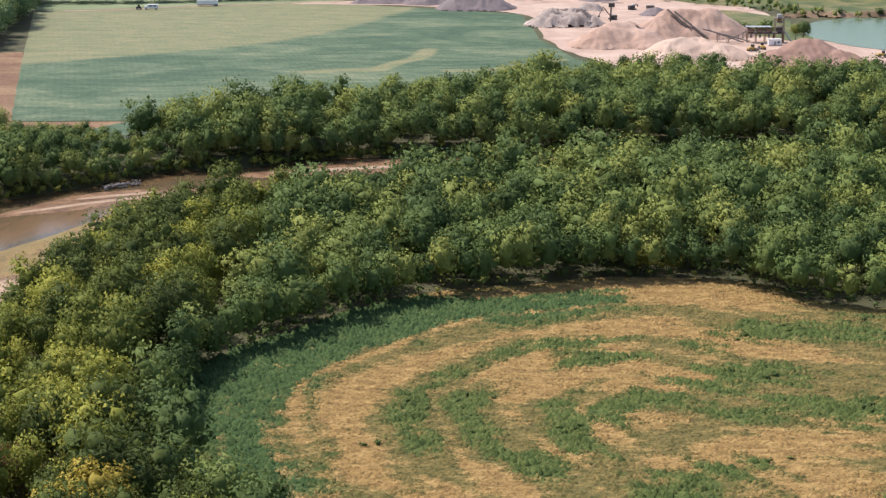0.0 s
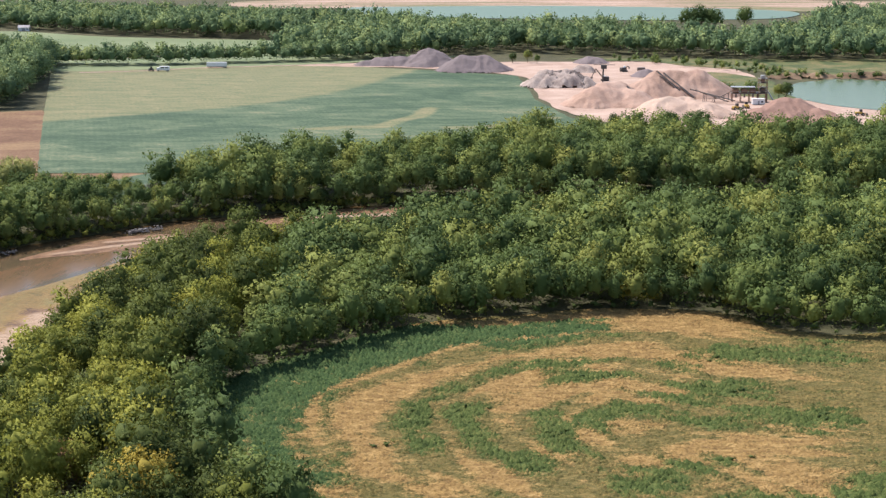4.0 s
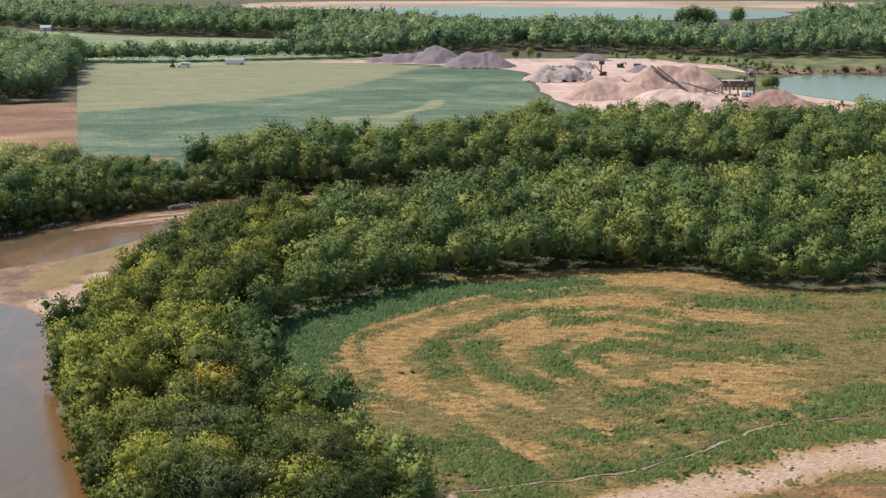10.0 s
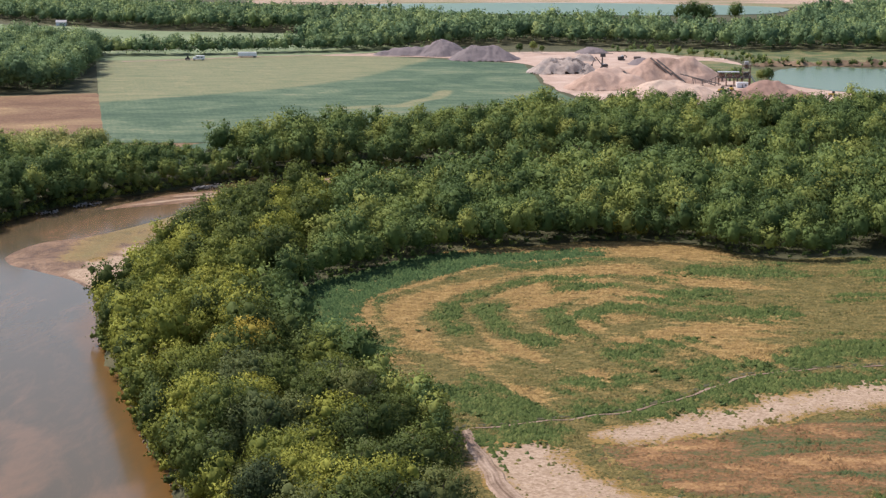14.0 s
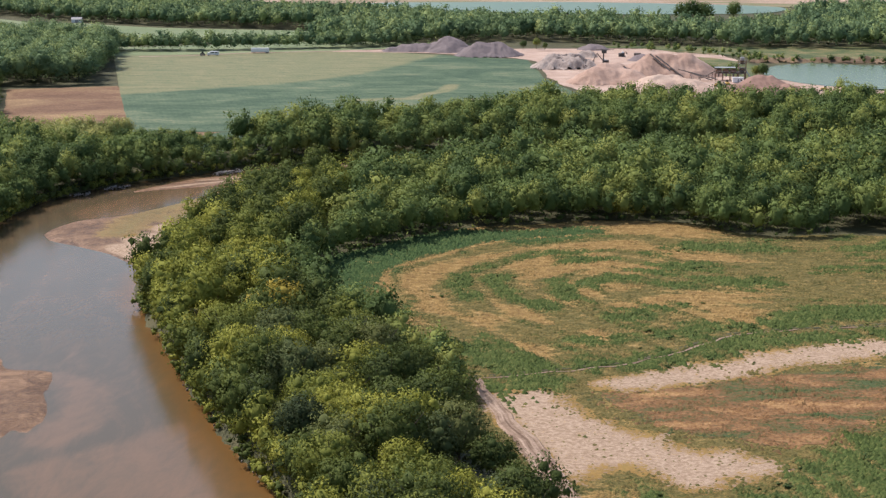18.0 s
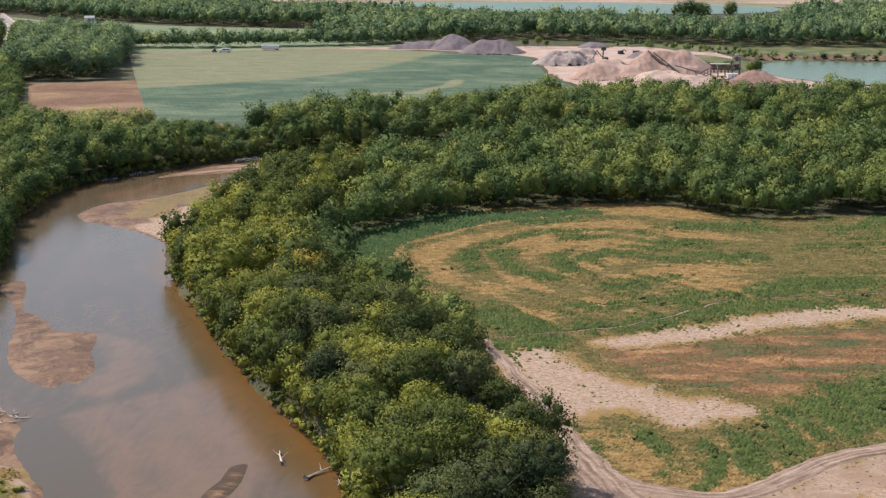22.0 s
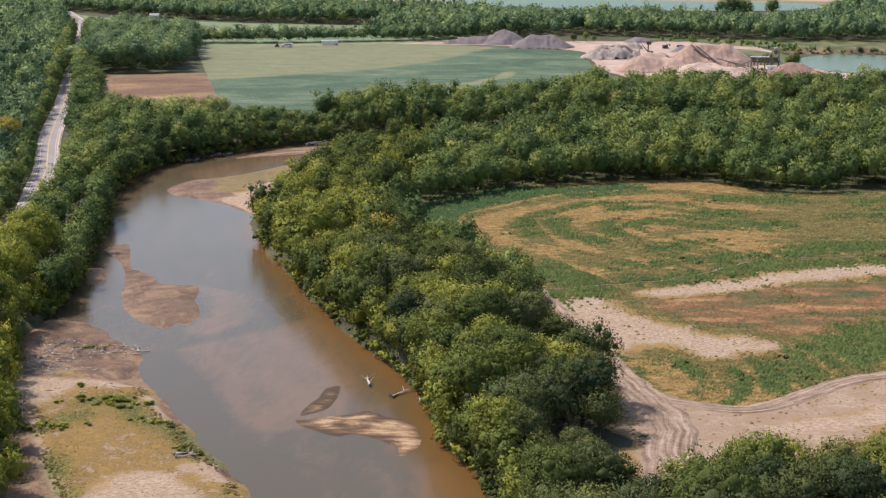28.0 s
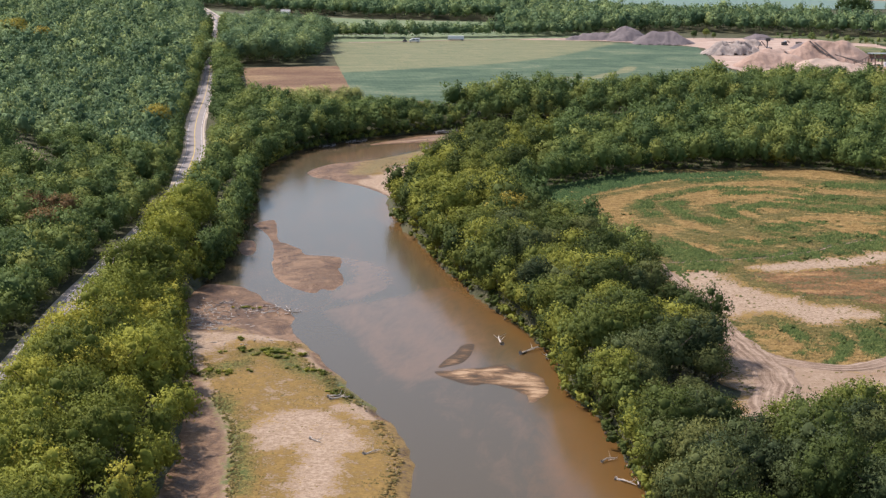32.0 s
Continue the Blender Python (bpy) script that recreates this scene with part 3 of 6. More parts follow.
DRY_A = [
    [(-13, 152), (-5, 166), (1, 171), (15, 186), (23, 194), (40, 195), (48, 183), (42, 176), (27, 172), (38, 155), (46, 153), (45, 145), (21, 138), (8, 133), (2, 133), (-5, 144)],
    [(-27, 211), (-18, 214), (0, 217), (15, 225), (30, 231), (53, 230), (66, 216), (72, 205), (65, 202), (51, 204), (37, 209), (27, 220), (7, 211), (-14, 207)],
    [(-42, 123), (-35, 131), (-30, 143), (-16, 161), (-12, 159), (-25, 131), (-32, 112), (-38, 102)],
    [(-34, 92), (-28, 96), (-25, 87), (-27, 69), (-30, 68)],
]
DRY_B = [
    [(17, 115), (26, 123), (38, 120), (31, 106), (20, 98)],
    [(-4, 82), (5, 85), (14, 98), (23, 102), (24, 96), (10, 80), (4, 70), (-7, 70)],
    [(24, 89), (36, 99), (48, 107), (60, 111), (80, 119), (77, 99), (67, 98), (56, 97), (40, 90), (30, 81), (22, 80)],
    [(54, 82), (66, 89), (74, 86), (72, 74), (45, 73)],
    [(41, 169), (61, 177), (74, 166), (66, 157), (47, 160)],
    [(-70, 103), (-63, 111), (-58, 91), (-56, 70), (-60, 70)],
]
DRY_C = [
    [(7, -58), (16, -62), (28, -90), (39, -100), (37, -122), (27, -113), (16, -98), (9, -82)],
    [(39, -118), (52, -111), (62, -109), (56, -120), (46, -123)],
    [(9, 42), (25, 53), (25, 42), (10, 36)],
]
DRY = [np.array(p, float) for p in DRY_A + DRY_B + DRY_C]


meadow_edge = smooth(MEADOW)[12:132]


def swath(x, y):
    """Uneven bands that curve with the meadow's edge."""
    d = away(x, y, meadow_edge)[0]
    a = np.arctan2(y - 60, x - 75) * 60
    return soft_noise(d / 8, a / 46, 1.0, 2.3) + 0.8 * soft_noise(d / 3.6, a / 26, 1.0, 7.7) + 0.5 * soft_noise(x, y, 5.0, 3.3)


def zones_value(zones, soft):
    """One well inside any of the zones, nought well outside."""
    def value(x, y):
        v = np.full(x.shape, -0.4)
        for p in zones:
            lo, hi = p.min(0) - 12, p.max(0) + 12
            k = (x > lo[0]) & (x < hi[0]) & (y > lo[1]) & (y < hi[1])
            d = away(x[k], y[k], p, True)[0]
            v[k] = np.maximum(v[k], np.clip(0.5 + np.where(inside(x[k], y[k], p), d, -d) / soft, -0.4, 1.0))
        return v
    return value


def dry_value(x, y):
    return 0.95 * zones_value(DRY, 14.0)(x, y) + 1.1 * swath(x, y) + 0.20


def lush_value(x, y):
    beyond = np.clip((x - 105) / 15, 0, 1) * 0.7
    return 0.9 * np.maximum(zones_value(LUSH, 11.0)(x, y), beyond - 0.4) - 1.05 * swath(x, y) + 0.10 + 0.3 * np.clip(zones_value(LUSH[:1], 10.0)(x, y), 0, 1)


def reed_value(x, y):
    return zones_value(LUSH[:1], 10.0)(x, y)


sheet("meadow", ragged(smooth(MEADOW), 3, 15), 0.15, 2.2, M_meadow, "tall green and tan meadow grass in curved swaths", "meadow",
      {"dry": dry_value, "lush": lush_value, "reed": reed_value})
M_drygrass = speckled("russet_grass", [(0.42, (0.055, 0.075, 0.026)), (0.47, (0.100, 0.080, 0.030)), (0.52, (0.150, 0.080, 0.035)), (0.58, (0.23, 0.126, 0.054)), (0.66, (0.34, 0.21, 0.09))], 0.07, 0.9, 0.95, 0.8, 0.5, (0.5, 1.4, 1), 0.3)
RUSSET = ragged(smooth([(24, -8), (44, -1), (65, 12), (84, 19), (130, 30), (130, -10), (99, -20), (81, -34), (67, -48), (52, -42), (36, -29)], True, 10), 5, 9)
sheet("meadow", RUSSET, 0.25, 2.0, M_drygrass, "russet dry grass patch ringed by sand", "meadow")



SAND_LINES = []


def sand_patch(points, z, label, rim=5.0, cell=2.0, wet=None):
    line = ragged(ragged(smooth(points, True, 10), 5.0, 10), 2.5, 4)
    SAND_LINES.append(line)
    sheet("sand_patch", line, z, cell, M_shore, label, "sand", {"veg": lambda x, y: 0.9 - 0.98 * np.minimum(away(x, y, line, True)[0] / rim, 1.0), "wet": lambda x, y: np.full(x.shape, -0.2 if wet is None else wet)},
          lambda x, y: z - 0.13 + 0.13 * np.clip(away(x, y, line, True)[0] / 3.0, 0, 1))


sand_patch([(-6, -14), (9, 0), (15, -2), (26, -28), (39, -42), (54, -51), (66, -61), (54, -74), (37, -78), (26, -68), (18, -80), (8, -66), (4, -47)], 0.30, "bare pale sand patch in the meadow", 9.0)
sand_patch([(20, 4), (38, 18), (57, 31), (84, 48), (108, 57), (150, 64), (150, 42), (104, 34), (77, 21), (60, 9), (44, -1), (28, -5)], 0.33, "long pale strip of bare sand", 7.0)
sand_patch([(11, -80), (17, -92), (28, -112), (43, -121), (56, -115), (72, -96), (95, -80), (140, -66), (140, -125), (100, -132), (70, -152), (48, -178), (32, -205), (20, -190), (15, -150), (11, -110)], 0.27, "rutted bare ground beside the grove", 7.0, 2.0, 0.44)
sand_patch([(46, -140), (54, -153), (64, -146), (82, -132), (100, -120), (84, -112), (66, -124), (56, -128)], 0.31, "bare pale sand beside the track", 5.0)


def ribbon(name, line, width, z, mat, label, category, shift=0.0):
    d = np.gradient(line, axis=0)
    d /= np.linalg.norm(d, axis=1)[:, None]
    side = np.stack([d[:, 1], -d[:, 0]], 1)
    w = np.broadcast_to(np.array(width, float), len(line))[:, None] / 2
    a, b = line + side * (shift - w), line + side * (shift + w)
    zz = np.full((len(line), 1), z)
    v = np.concatenate([np.hstack([a, zz]), np.hstack([b, zz])])
    n = len(line)
    i = np.arange(n - 1)
    ob = new(name, mesh_of(name, v, np.stack([i, i + n, i + n + 1, i + 1], 1), mat, (), False))
    return tagged(ob, label, category, kind="structure")


ribbon("road_shoulder", road_line, 12.0, 0.42, M_shoulder, "tan gravel road shoulder", "road shoulder")
ribbon("road", road_line, 8.4, 0.50, M_asphalt, "pale grey two-lane asphalt road", "road")
ribbon("edge_line", road_line, 0.16, 0.53, M_white, "white painted road edge line", "road marking", 3.6)
ribbon("edge_line", road_line, 0.16, 0.53, M_white, "white painted road edge line", "road marking", -3.6)
ribbon("centre_line", road_line, 0.40, 0.53, M_yellow, "yellow double centre line of the road", "road marking")
main_track = ragged(smooth([(44, -235), (32, -198), (27, -167), (28, -140), (23, -118), (15, -91), (9, -57), (0, -26), (-7, 2), (-2, 7), (15, 14), (29, 21), (43, 31), (57, 49), (73, 60), (98, 66), (140, 80)], False), 1.5, 9)
side_track = ragged(smooth([(19, -106), (28, -118), (43, -125), (56, -119), (72, -100), (100, -82), (140, -70)], False), 1.5, 9)


def track_material():
    """Bare earth pressed into long uneven ruts, paler and sandier at the sides."""
    m, t, b = material("rutted_track")
    cx = t.nodes.new("ShaderNodeCombineXYZ")
    t.links.new(attr_of(t, "across"), cx.inputs[0])
    t.links.new(math_of(t, "MULTIPLY", attr_of(t, "along"), 0.045), cx.inputs[1])
    streak = node(t, "TexNoise", Scale=0.95, Detail=4.0, Roughness=0.6)
    t.links.new(cx.outputs[0], streak.inputs["Vector"])
    n = noise_of(t, 0.22, 5, 0.7, (1, 1, 1), 0.5)
    fine = noise_of(t, 1.4, 3, 0.7)
    f = math_of(t, "ADD", math_of(t, "MULTIPLY", streak.outputs["Fac"], 0.55), math_of(t, "ADD", math_of(t, "MULTIPLY", n, 0.27), math_of(t, "MULTIPLY", fine, 0.18)))
    earth = ramp_of(t, f, [(0.40, (0.125, 0.082, 0.055)), (0.48, (0.215, 0.150, 0.106)), (0.56, (0.32, 0.235, 0.172)), (0.64, (0.40, 0.305, 0.225))])
    t.links.new(earth, b.inputs["Base Color"])
    b.inputs["Roughness"].default_value = 0.95
    b.inputs["Specular IOR Level"].default_value = 0.1
    bump_of(t, b, f, 0.8, 0.5)
    return m


M_ruts = track_material()


def rutted(line, width, z, label, seed):
    """A dirt track with real ruts along it, sunk flush with the ground at its uneven sides."""
    d = np.gradient(line, axis=0)
    d /= np.linalg.norm(d, axis=1)[:, None]
    side = np.stack([d[:, 1], -d[:, 0]], 1)
    run = np.concatenate([[0], np.cumsum(np.linalg.norm(np.diff(line, axis=0), axis=1))])
    w = np.broadcast_to(np.array(width, float), len(line))
    cols = 25
    u = np.linspace(-1, 1, cols)
    edge = 1 + 0.22 * soft_noise(run / 5, run * 0, 1.0, seed)[:, None] * np.abs(u)
    across = u[None, :] * w[:, None] / 2 * edge
    along_m = np.repeat(run[:, None], cols, 1)
    x = line[:, :1] + side[:, :1] * across
    y = line[:, 1:] + side[:, 1:] * across
    sink = 0.16 * soft_noise(across / 0.9, along_m / 26, 1.0, seed + 4) - 0.30 * np.clip((np.abs(u) - 0.75) / 0.25, 0, 1)
    n, k = len(line), np.arange((len(line)) * cols).reshape(len(line), cols)
    f = np.stack([k[:-1, :-1].ravel(), k[:-1, 1:].ravel(), k[1:, 1:].ravel(), k[1:, :-1].ravel()], 1)
    v = np.stack([x.ravel(), y.ravel(), z + sink.ravel()], 1)
    ob = new("dirt_track", mesh_of("dirt_track", v, f, M_ruts, [("across", across.ravel()), ("along", along_m.ravel())], False))
    return tagged(ob, label, "track", kind="structure")


def denser(line, step=1.2):
    run = np.concatenate([[0], np.cumsum(np.linalg.norm(np.diff(line, axis=0), axis=1))])
    q = np.arange(0, run[-1], step)
    return np.stack([np.interp(q, run, line[:, 0]), np.interp(q, run, line[:, 1])], 1)


lower = denser(main_track[:50])
rutted(lower, np.interp(np.linspace(0, 49, len(lower)), [0, 12, 25, 42, 49], [17, 15, 11, 5, 2.5]), 0.46, "pale dirt track with braided wheel ruts", 21.0)
rutted(denser(side_track), 7.5, 0.43, "curving pale dirt track with wheel ruts", 31.0)
ribbon("footpath", ragged(main_track[48:], 1.2, 5), np.clip(0.55 + 1.1 * soft_noise(main_track[48:, 0], main_track[48:, 1], 6.0), 0.12, 1.3), 0.35, M_rut, "narrow worn path through the grass", "track")
ribbon("track_berm", main_track[46:], 1.6, 0.30, M_earth, "dark earth edge beside the dirt track", "berm", -2.4)
FIELD = [(-215, 477), (-268, 667), (-338, 925), (-262, 945), (-156, 984), (-82, 951), (-10, 912), (-2, 840), (4, 772), (23, 690), (40, 650), (20, 560), (-60, 520), (-128, 486), (-168, 481)]
PALE = [smooth(p, False) for p in ([(-110, 632), (-95, 640), (-79, 641), (-70, 668), (-60, 690), (-57, 725)], [(-40, 640), (-15, 648), (15, 685)])]
pale_edge = smooth([(-290, 622), (-260, 647), (-232, 670), (-196, 700), (-156, 736), (-117, 804), (-85, 915), (-70, 990)], False)


def pale_value(x, y):
    """Paler beyond a slanting line, and along two thin streaks."""
    d, qx, qy = away(x, y, pale_edge)
    beyond = np.where(y - x * 0.9 > qy - qx * 0.9, d, -d)
    return np.maximum(0.32 + 0.5 * np.clip(beyond / 14, -1, 1), strokes_value(PALE, 11.0, -0.3)(x, y))


sheet("crop_field", ragged(straight(FIELD), 0.8, 9), 0.2, 5.0, M_crop, "bluish green crop field with paler strips", "field", {"pale": pale_value})
sheet("stubble_field", ragged(straight([(-279, 705), (-346, 680), (-310, 560), (-271, 440), (-225, 400), (-190, 428), (-174, 464), (-166, 480), (-214, 476), (-267, 667)]), 0.8, 9), 0.12, 6.0, M_stubble, "bare brown stubble field", "field")
sheet("grass_strip", ragged(smooth([(-190, 428), (-174, 462), (-164, 479), (-128, 484), (-135, 455), (-150, 412), (-175, 405)], True, 4), 1, 9), 0.26, 4.0, M_crop, "green grass strip at the field corner", "field", {"pale": lambda x, y: np.zeros(x.shape)})
sheet("field_margin", ragged(smooth([(-340, 926), (-262, 948), (-156, 987), (-105, 1030), (-60, 1060), (-205, 1075), (-345, 1010), (-440, 1060), (-400, 960)], True, 4), 2, 20), 0.14, 6.0, M_farfield, "grassy margin between the crop field and the hedgerow", "field")
ribbon("farm_track", smooth([(-316, 918), (-288, 927), (-265, 937), (-240, 955), (-213, 965), (-177, 977), (-148, 984), (-120, 975)], False), 5.0, 0.34, M_track, "pale farm track along the crop field's far edge", "track")
sheet("rough_grass", ragged(smooth([(30, 1040), (50, 1024), (87, 1012), (126, 970), (156, 952), (175, 905), (230, 905), (420, 915), (420, 1040), (160, 1040)]), 5, 20), 0.38, 6.0, M_rough, "rough green grass behind the quarry", "grass")
sheet("rough_grass", ragged(smooth([(100, 880), (112, 830), (135, 790), (150, 770), (162, 780), (160, 850), (150, 910), (120, 940)]), 5, 15), 0.42, 5.0, M_rough, "weedy green bank beside the gravel plant", "grass")
sheet("far_field", smooth([(-640, 1420), (-525, 1300), (-465, 1285), (-369, 1228), (-203, 1190), (-205, 1130), (-278, 1106), (-373, 1092), (-460, 1060), (-540, 1180)], True, 4), 0.2, 12.0, M_farfield, "pale green distant field", "field")
sheet("quarry_pad", ragged(smooth([(-170, 975), (-144, 992), (-16, 1010), (60, 1015), (130, 1000), (150, 930), (155, 860), (165, 800), (185, 740), (230, 690), (180, 640), (112, 628), (62, 640), (30, 690), (8, 764), (2, 850), (-12, 915), (-80, 960)]), 4, 20), 0.3, 6.0, M_quarry, "bare pinkish quarry ground", "quarry")
sheet("quarry_lake", ragged(smooth([(169, 861), (160, 810), (168, 768), (220, 715), (400, 690), (400, 890), (248, 880), (205, 900)]), 4, 20), 0.5, 10.0, M_pond, "green turquoise quarry lake", "lake", {"shoal": lambda x, y: np.zeros(x.shape)})
sheet("far_lake", ragged(smooth([(-205, 1635), (-111, 1659), (3, 1674), (141, 1649), (265, 1590), (235, 1480), (83, 1450), (-30, 1470), (-145, 1473), (-190, 1500)]), 4, 30), 0.5, 12.0, M_lake, "pale turquoise distant quarry lake", "lake", {"shoal": lambda x, y: np.zeros(x.shape)})
sheet("far_shore", ragged(smooth([(-330, 1640), (-205, 1630), (-111, 1655), (3, 1670), (141, 1645), (265, 1590), (420, 1600), (420, 1760), (0, 1800), (-330, 1760)]), 4, 30), 0.35, 12.0, speckled("far_shore_ground", [(0.38, (0.13, 0.145, 0.065)), (0.46, (0.22, 0.17, 0.105)), (0.54, (0.33, 0.235, 0.175)), (0.64, (0.42, 0.315, 0.25))], 0.012, 0.2, 0.95, 0.6, 0.3, (0.5, 2.2, 1)), "pinkish sand and weeds beyond the far lake", "shore")

# ---- trees ----
rng = np.random.default_rng(7)


def icosa():
    g = (1 + 5 ** 0.5) / 2
    v = np.array([(-1, g, 0), (1, g, 0), (-1, -g, 0), (1, -g, 0), (0, -1, g), (0, 1, g), (0, -1, -g), (0, 1, -g), (g, 0, -1), (g, 0, 1), (-g, 0, -1), (-g, 0, 1)], float)
    f = np.array([(0, 11, 5), (0, 5, 1), (0, 1, 7), (0, 7, 10), (0, 10, 11), (1, 5, 9), (5, 11, 4), (11, 10, 2), (10, 7, 6), (7, 1, 8), (3, 9, 4), (3, 4, 2), (3, 2, 6), (3, 6, 8), (3, 8, 9), (4, 9, 5), (2, 4, 11), (6, 2, 10), (8, 6, 7), (9, 8, 1)])
    return v / np.linalg.norm(v[0]), f


ICO_V, ICO_F = icosa()


def ball():
    """A rounder ball: the icosahedron with its edges halved."""
    v, f, mid = list(map(tuple, ICO_V)), [], {}

    def half(a, b):
        k = (min(a, b), max(a, b))
        if k not in mid:
            m = (np.array(v[a]) + np.array(v[b])) / 2
            mid[k] = len(v)
            v.append(tuple(m / np.linalg.norm(m)))
        return mid[k]
    for a, b, c in ICO_F:
        x, y, z = half(a, b), half(b, c), half(c, a)
        f += [(a, x, z), (b, y, x), (c, z, y), (x, y, z)]
    return np.array(v), np.array(f)


BALL = ball()


def crown_arrays(r, height, radius, lobes, leaves, size, low=0.28, fine=False, own=0.6):
    """Leaf clumps round a dome of uneven lobes: vertices, triangles and the way each vertex faces."""
    bv, bf = BALL if fine else (ICO_V, ICO_F)
    bf = bf[bv[bf].mean(1)[:, 2] > -0.62]
    half = height * (1 - low) * 0.5
    mid = np.array((0, 0, height * low + half))
    girth = np.array((radius, radius, half))
    lean = r.normal(size=2) * 0.10 * radius
    centres, sizes = [mid + (0, 0, 0.05 * half)], [girth * 0.62]
    for k in range(lobes):
        dz = 1 - 1.45 * (k + 0.5) / lobes
        a = k * 2.4 + 0.9 * r.random()
        flat = (1 - dz * dz) ** 0.32 * (1 - 0.2 * max(-dz, 0))
        c = mid + np.array((flat * math.cos(a), flat * math.sin(a), dz)) * girth * 0.66 * (0.78 + 0.42 * r.random())
        c[:2] += lean * (0.5 + dz)
        centres.append(c)
        sizes.append(radius * (0.27 + 0.20 * r.random()) * (15 / lobes) ** 0.36 * np.array((0.85 + 0.4 * r.random(), 0.85 + 0.4 * r.random(), 0.75 + 0.35 * r.random())))
    sizes[0] = girth * (0.78, 0.78, 0.80)
    cv, cf = BALL
    cf = cf[cv[cf].mean(1)[:, 2] > -0.75]
    full = np.sign(cv) * np.abs(cv) ** (0.8, 0.8, 0.8)
    vs, fs, ns, base = [centres[0] + full * sizes[0] * (0.44 + 0.24 * r.random((len(cv), 1)))], [cf], [cv], len(cv)
    for c, s in zip(centres[1:], sizes[1:]):
        vs.append(c + bv * s * (0.30 + 0.26 * r.random((len(bv), 1))))
        ns.append(own * bv + (1.5 - own) * (vs[-1] - mid) / girth)
        fs.append(bf + base)
        base += len(bv)
    n = leaves * 3
    which = np.where(r.random(n) < 0.28, 0, r.integers(1, lobes + 1, n))
    C, S = np.array(centres), np.array(sizes)
    d = r.normal(size=(n, 3))
    d[:, 2] = np.abs(d[:, 2]) * np.where(r.random(n) < 0.64, 1, -1)
    d /= np.linalg.norm(d, axis=1)[:, None]
    p = C[which] + d * S[which] * np.where(which[:, None] == 0, 0.88 + 0.3 * r.random((n, 1)), 0.58 + 0.62 * r.random((n, 1)) ** 0.8)
    buried = np.zeros(n, bool)
    for k in range(len(C)):
        buried |= (which != k) & (np.linalg.norm((p - C[k]) / S[k], axis=1) < 0.60)
    pick = np.flatnonzero(~buried)[:leaves]
    p, d = p[pick], d[pick]
    n = len(p)
    face = own * d + (1.5 - own) * (p - mid) / girth + r.normal(size=(n, 3)) * 0.22
    nrm = d + r.normal(size=(n, 3)) * 0.7
    nrm /= np.linalg.norm(nrm, axis=1)[:, None]
    t1 = np.cross(nrm, r.normal(size=(n, 3)))
    t1 /= np.linalg.norm(t1, axis=1)[:, None]
    t2 = np.cross(nrm, t1)
    w = size * (0.55 + 0.9 * r.random((n, 1)))
    turn = np.where((nrm * face).sum(1) < 0, -1.0, 1.0)[:, None]
    leaf = np.stack([p - t1 * w, p + t1 * w * 0.8 - t2 * w * 0.5 * turn, p + t2 * w * turn], 1).reshape(-1, 3)
    ways = np.concatenate(ns + [np.repeat(face, 3, 0)])
    ways /= np.linalg.norm(ways, axis=1)[:, None]
    return np.concatenate(vs + [leaf]), np.concatenate(fs + [base + np.arange(len(leaf)).reshape(-1, 3)]), ways


def limb(points, radii, sides=6):
    """A tapered limb through points."""
    vs, fs = [], []
    p = np.array(points, float)
    for i, (q, rad) in enumerate(zip(p, radii)):
        d = p[min(i + 1, len(p) - 1)] - p[max(i - 1, 0)]
        d /= np.linalg.norm(d)
        a = np.cross(d, (0.3, 1, 0.1))
        a /= np.linalg.norm(a)
        b = np.cross(d, a)
        for s in range(sides):
            w = 2 * math.pi * s / sides
            vs.append(q + rad * (a * math.cos(w) + b * math.sin(w)))
        if i:
            for s in range(sides):
                m, n = (i - 1) * sides + s, (i - 1) * sides + (s + 1) % sides
                fs += [(m, n, n + sides), (m, n + sides, m + sides)]
    return np.array(vs), np.array(fs)


def join_arrays(parts):
    vs, fs, base = [], [], 0
    for v, f in parts:
        vs.append(v)
        fs.append(f + base)
        base += len(v)
    return np.concatenate(vs), np.concatenate(fs)


def tree_meshes(k):
    """One kind of near tree: a trunk with limbs, and a crown."""
    r = np.random.default_rng(100 + k)
    h = 13 + 5 * r.random()
    rad = h * (0.38 + 0.14 * r.random())
    arms = [limb([(0, 0, -0.6), (0.2, 0.1, h * 0.25), (0.3 * r.normal(), 0.3 * r.normal(), h * 0.5), (0.6 * r.normal(), 0.6 * r.normal(), h * 0.85)], [0.42, 0.34, 0.24, 0.06])]
    for i in range(5):
        a = i * 1.3 + r.random()
        z = h * (0.22 + 0.08 * i)
        arms.append(limb([(0, 0, z), (rad * 0.4 * math.cos(a), rad * 0.4 * math.sin(a), z + h * 0.16), (rad * 0.8 * math.cos(a), rad * 0.8 * math.sin(a), z + h * 0.36)], [0.2, 0.13, 0.04], 5))
    tv, tf = join_arrays(arms)
    cv, cf, ways = crown_arrays(r, h, rad, 20, 2700, 0.28, 0.14, False, 0.9)
    return mesh_of("trunk", tv, tf, M_bark), mesh_of("crown", cv, cf, M_leaf, (), False, ways), h


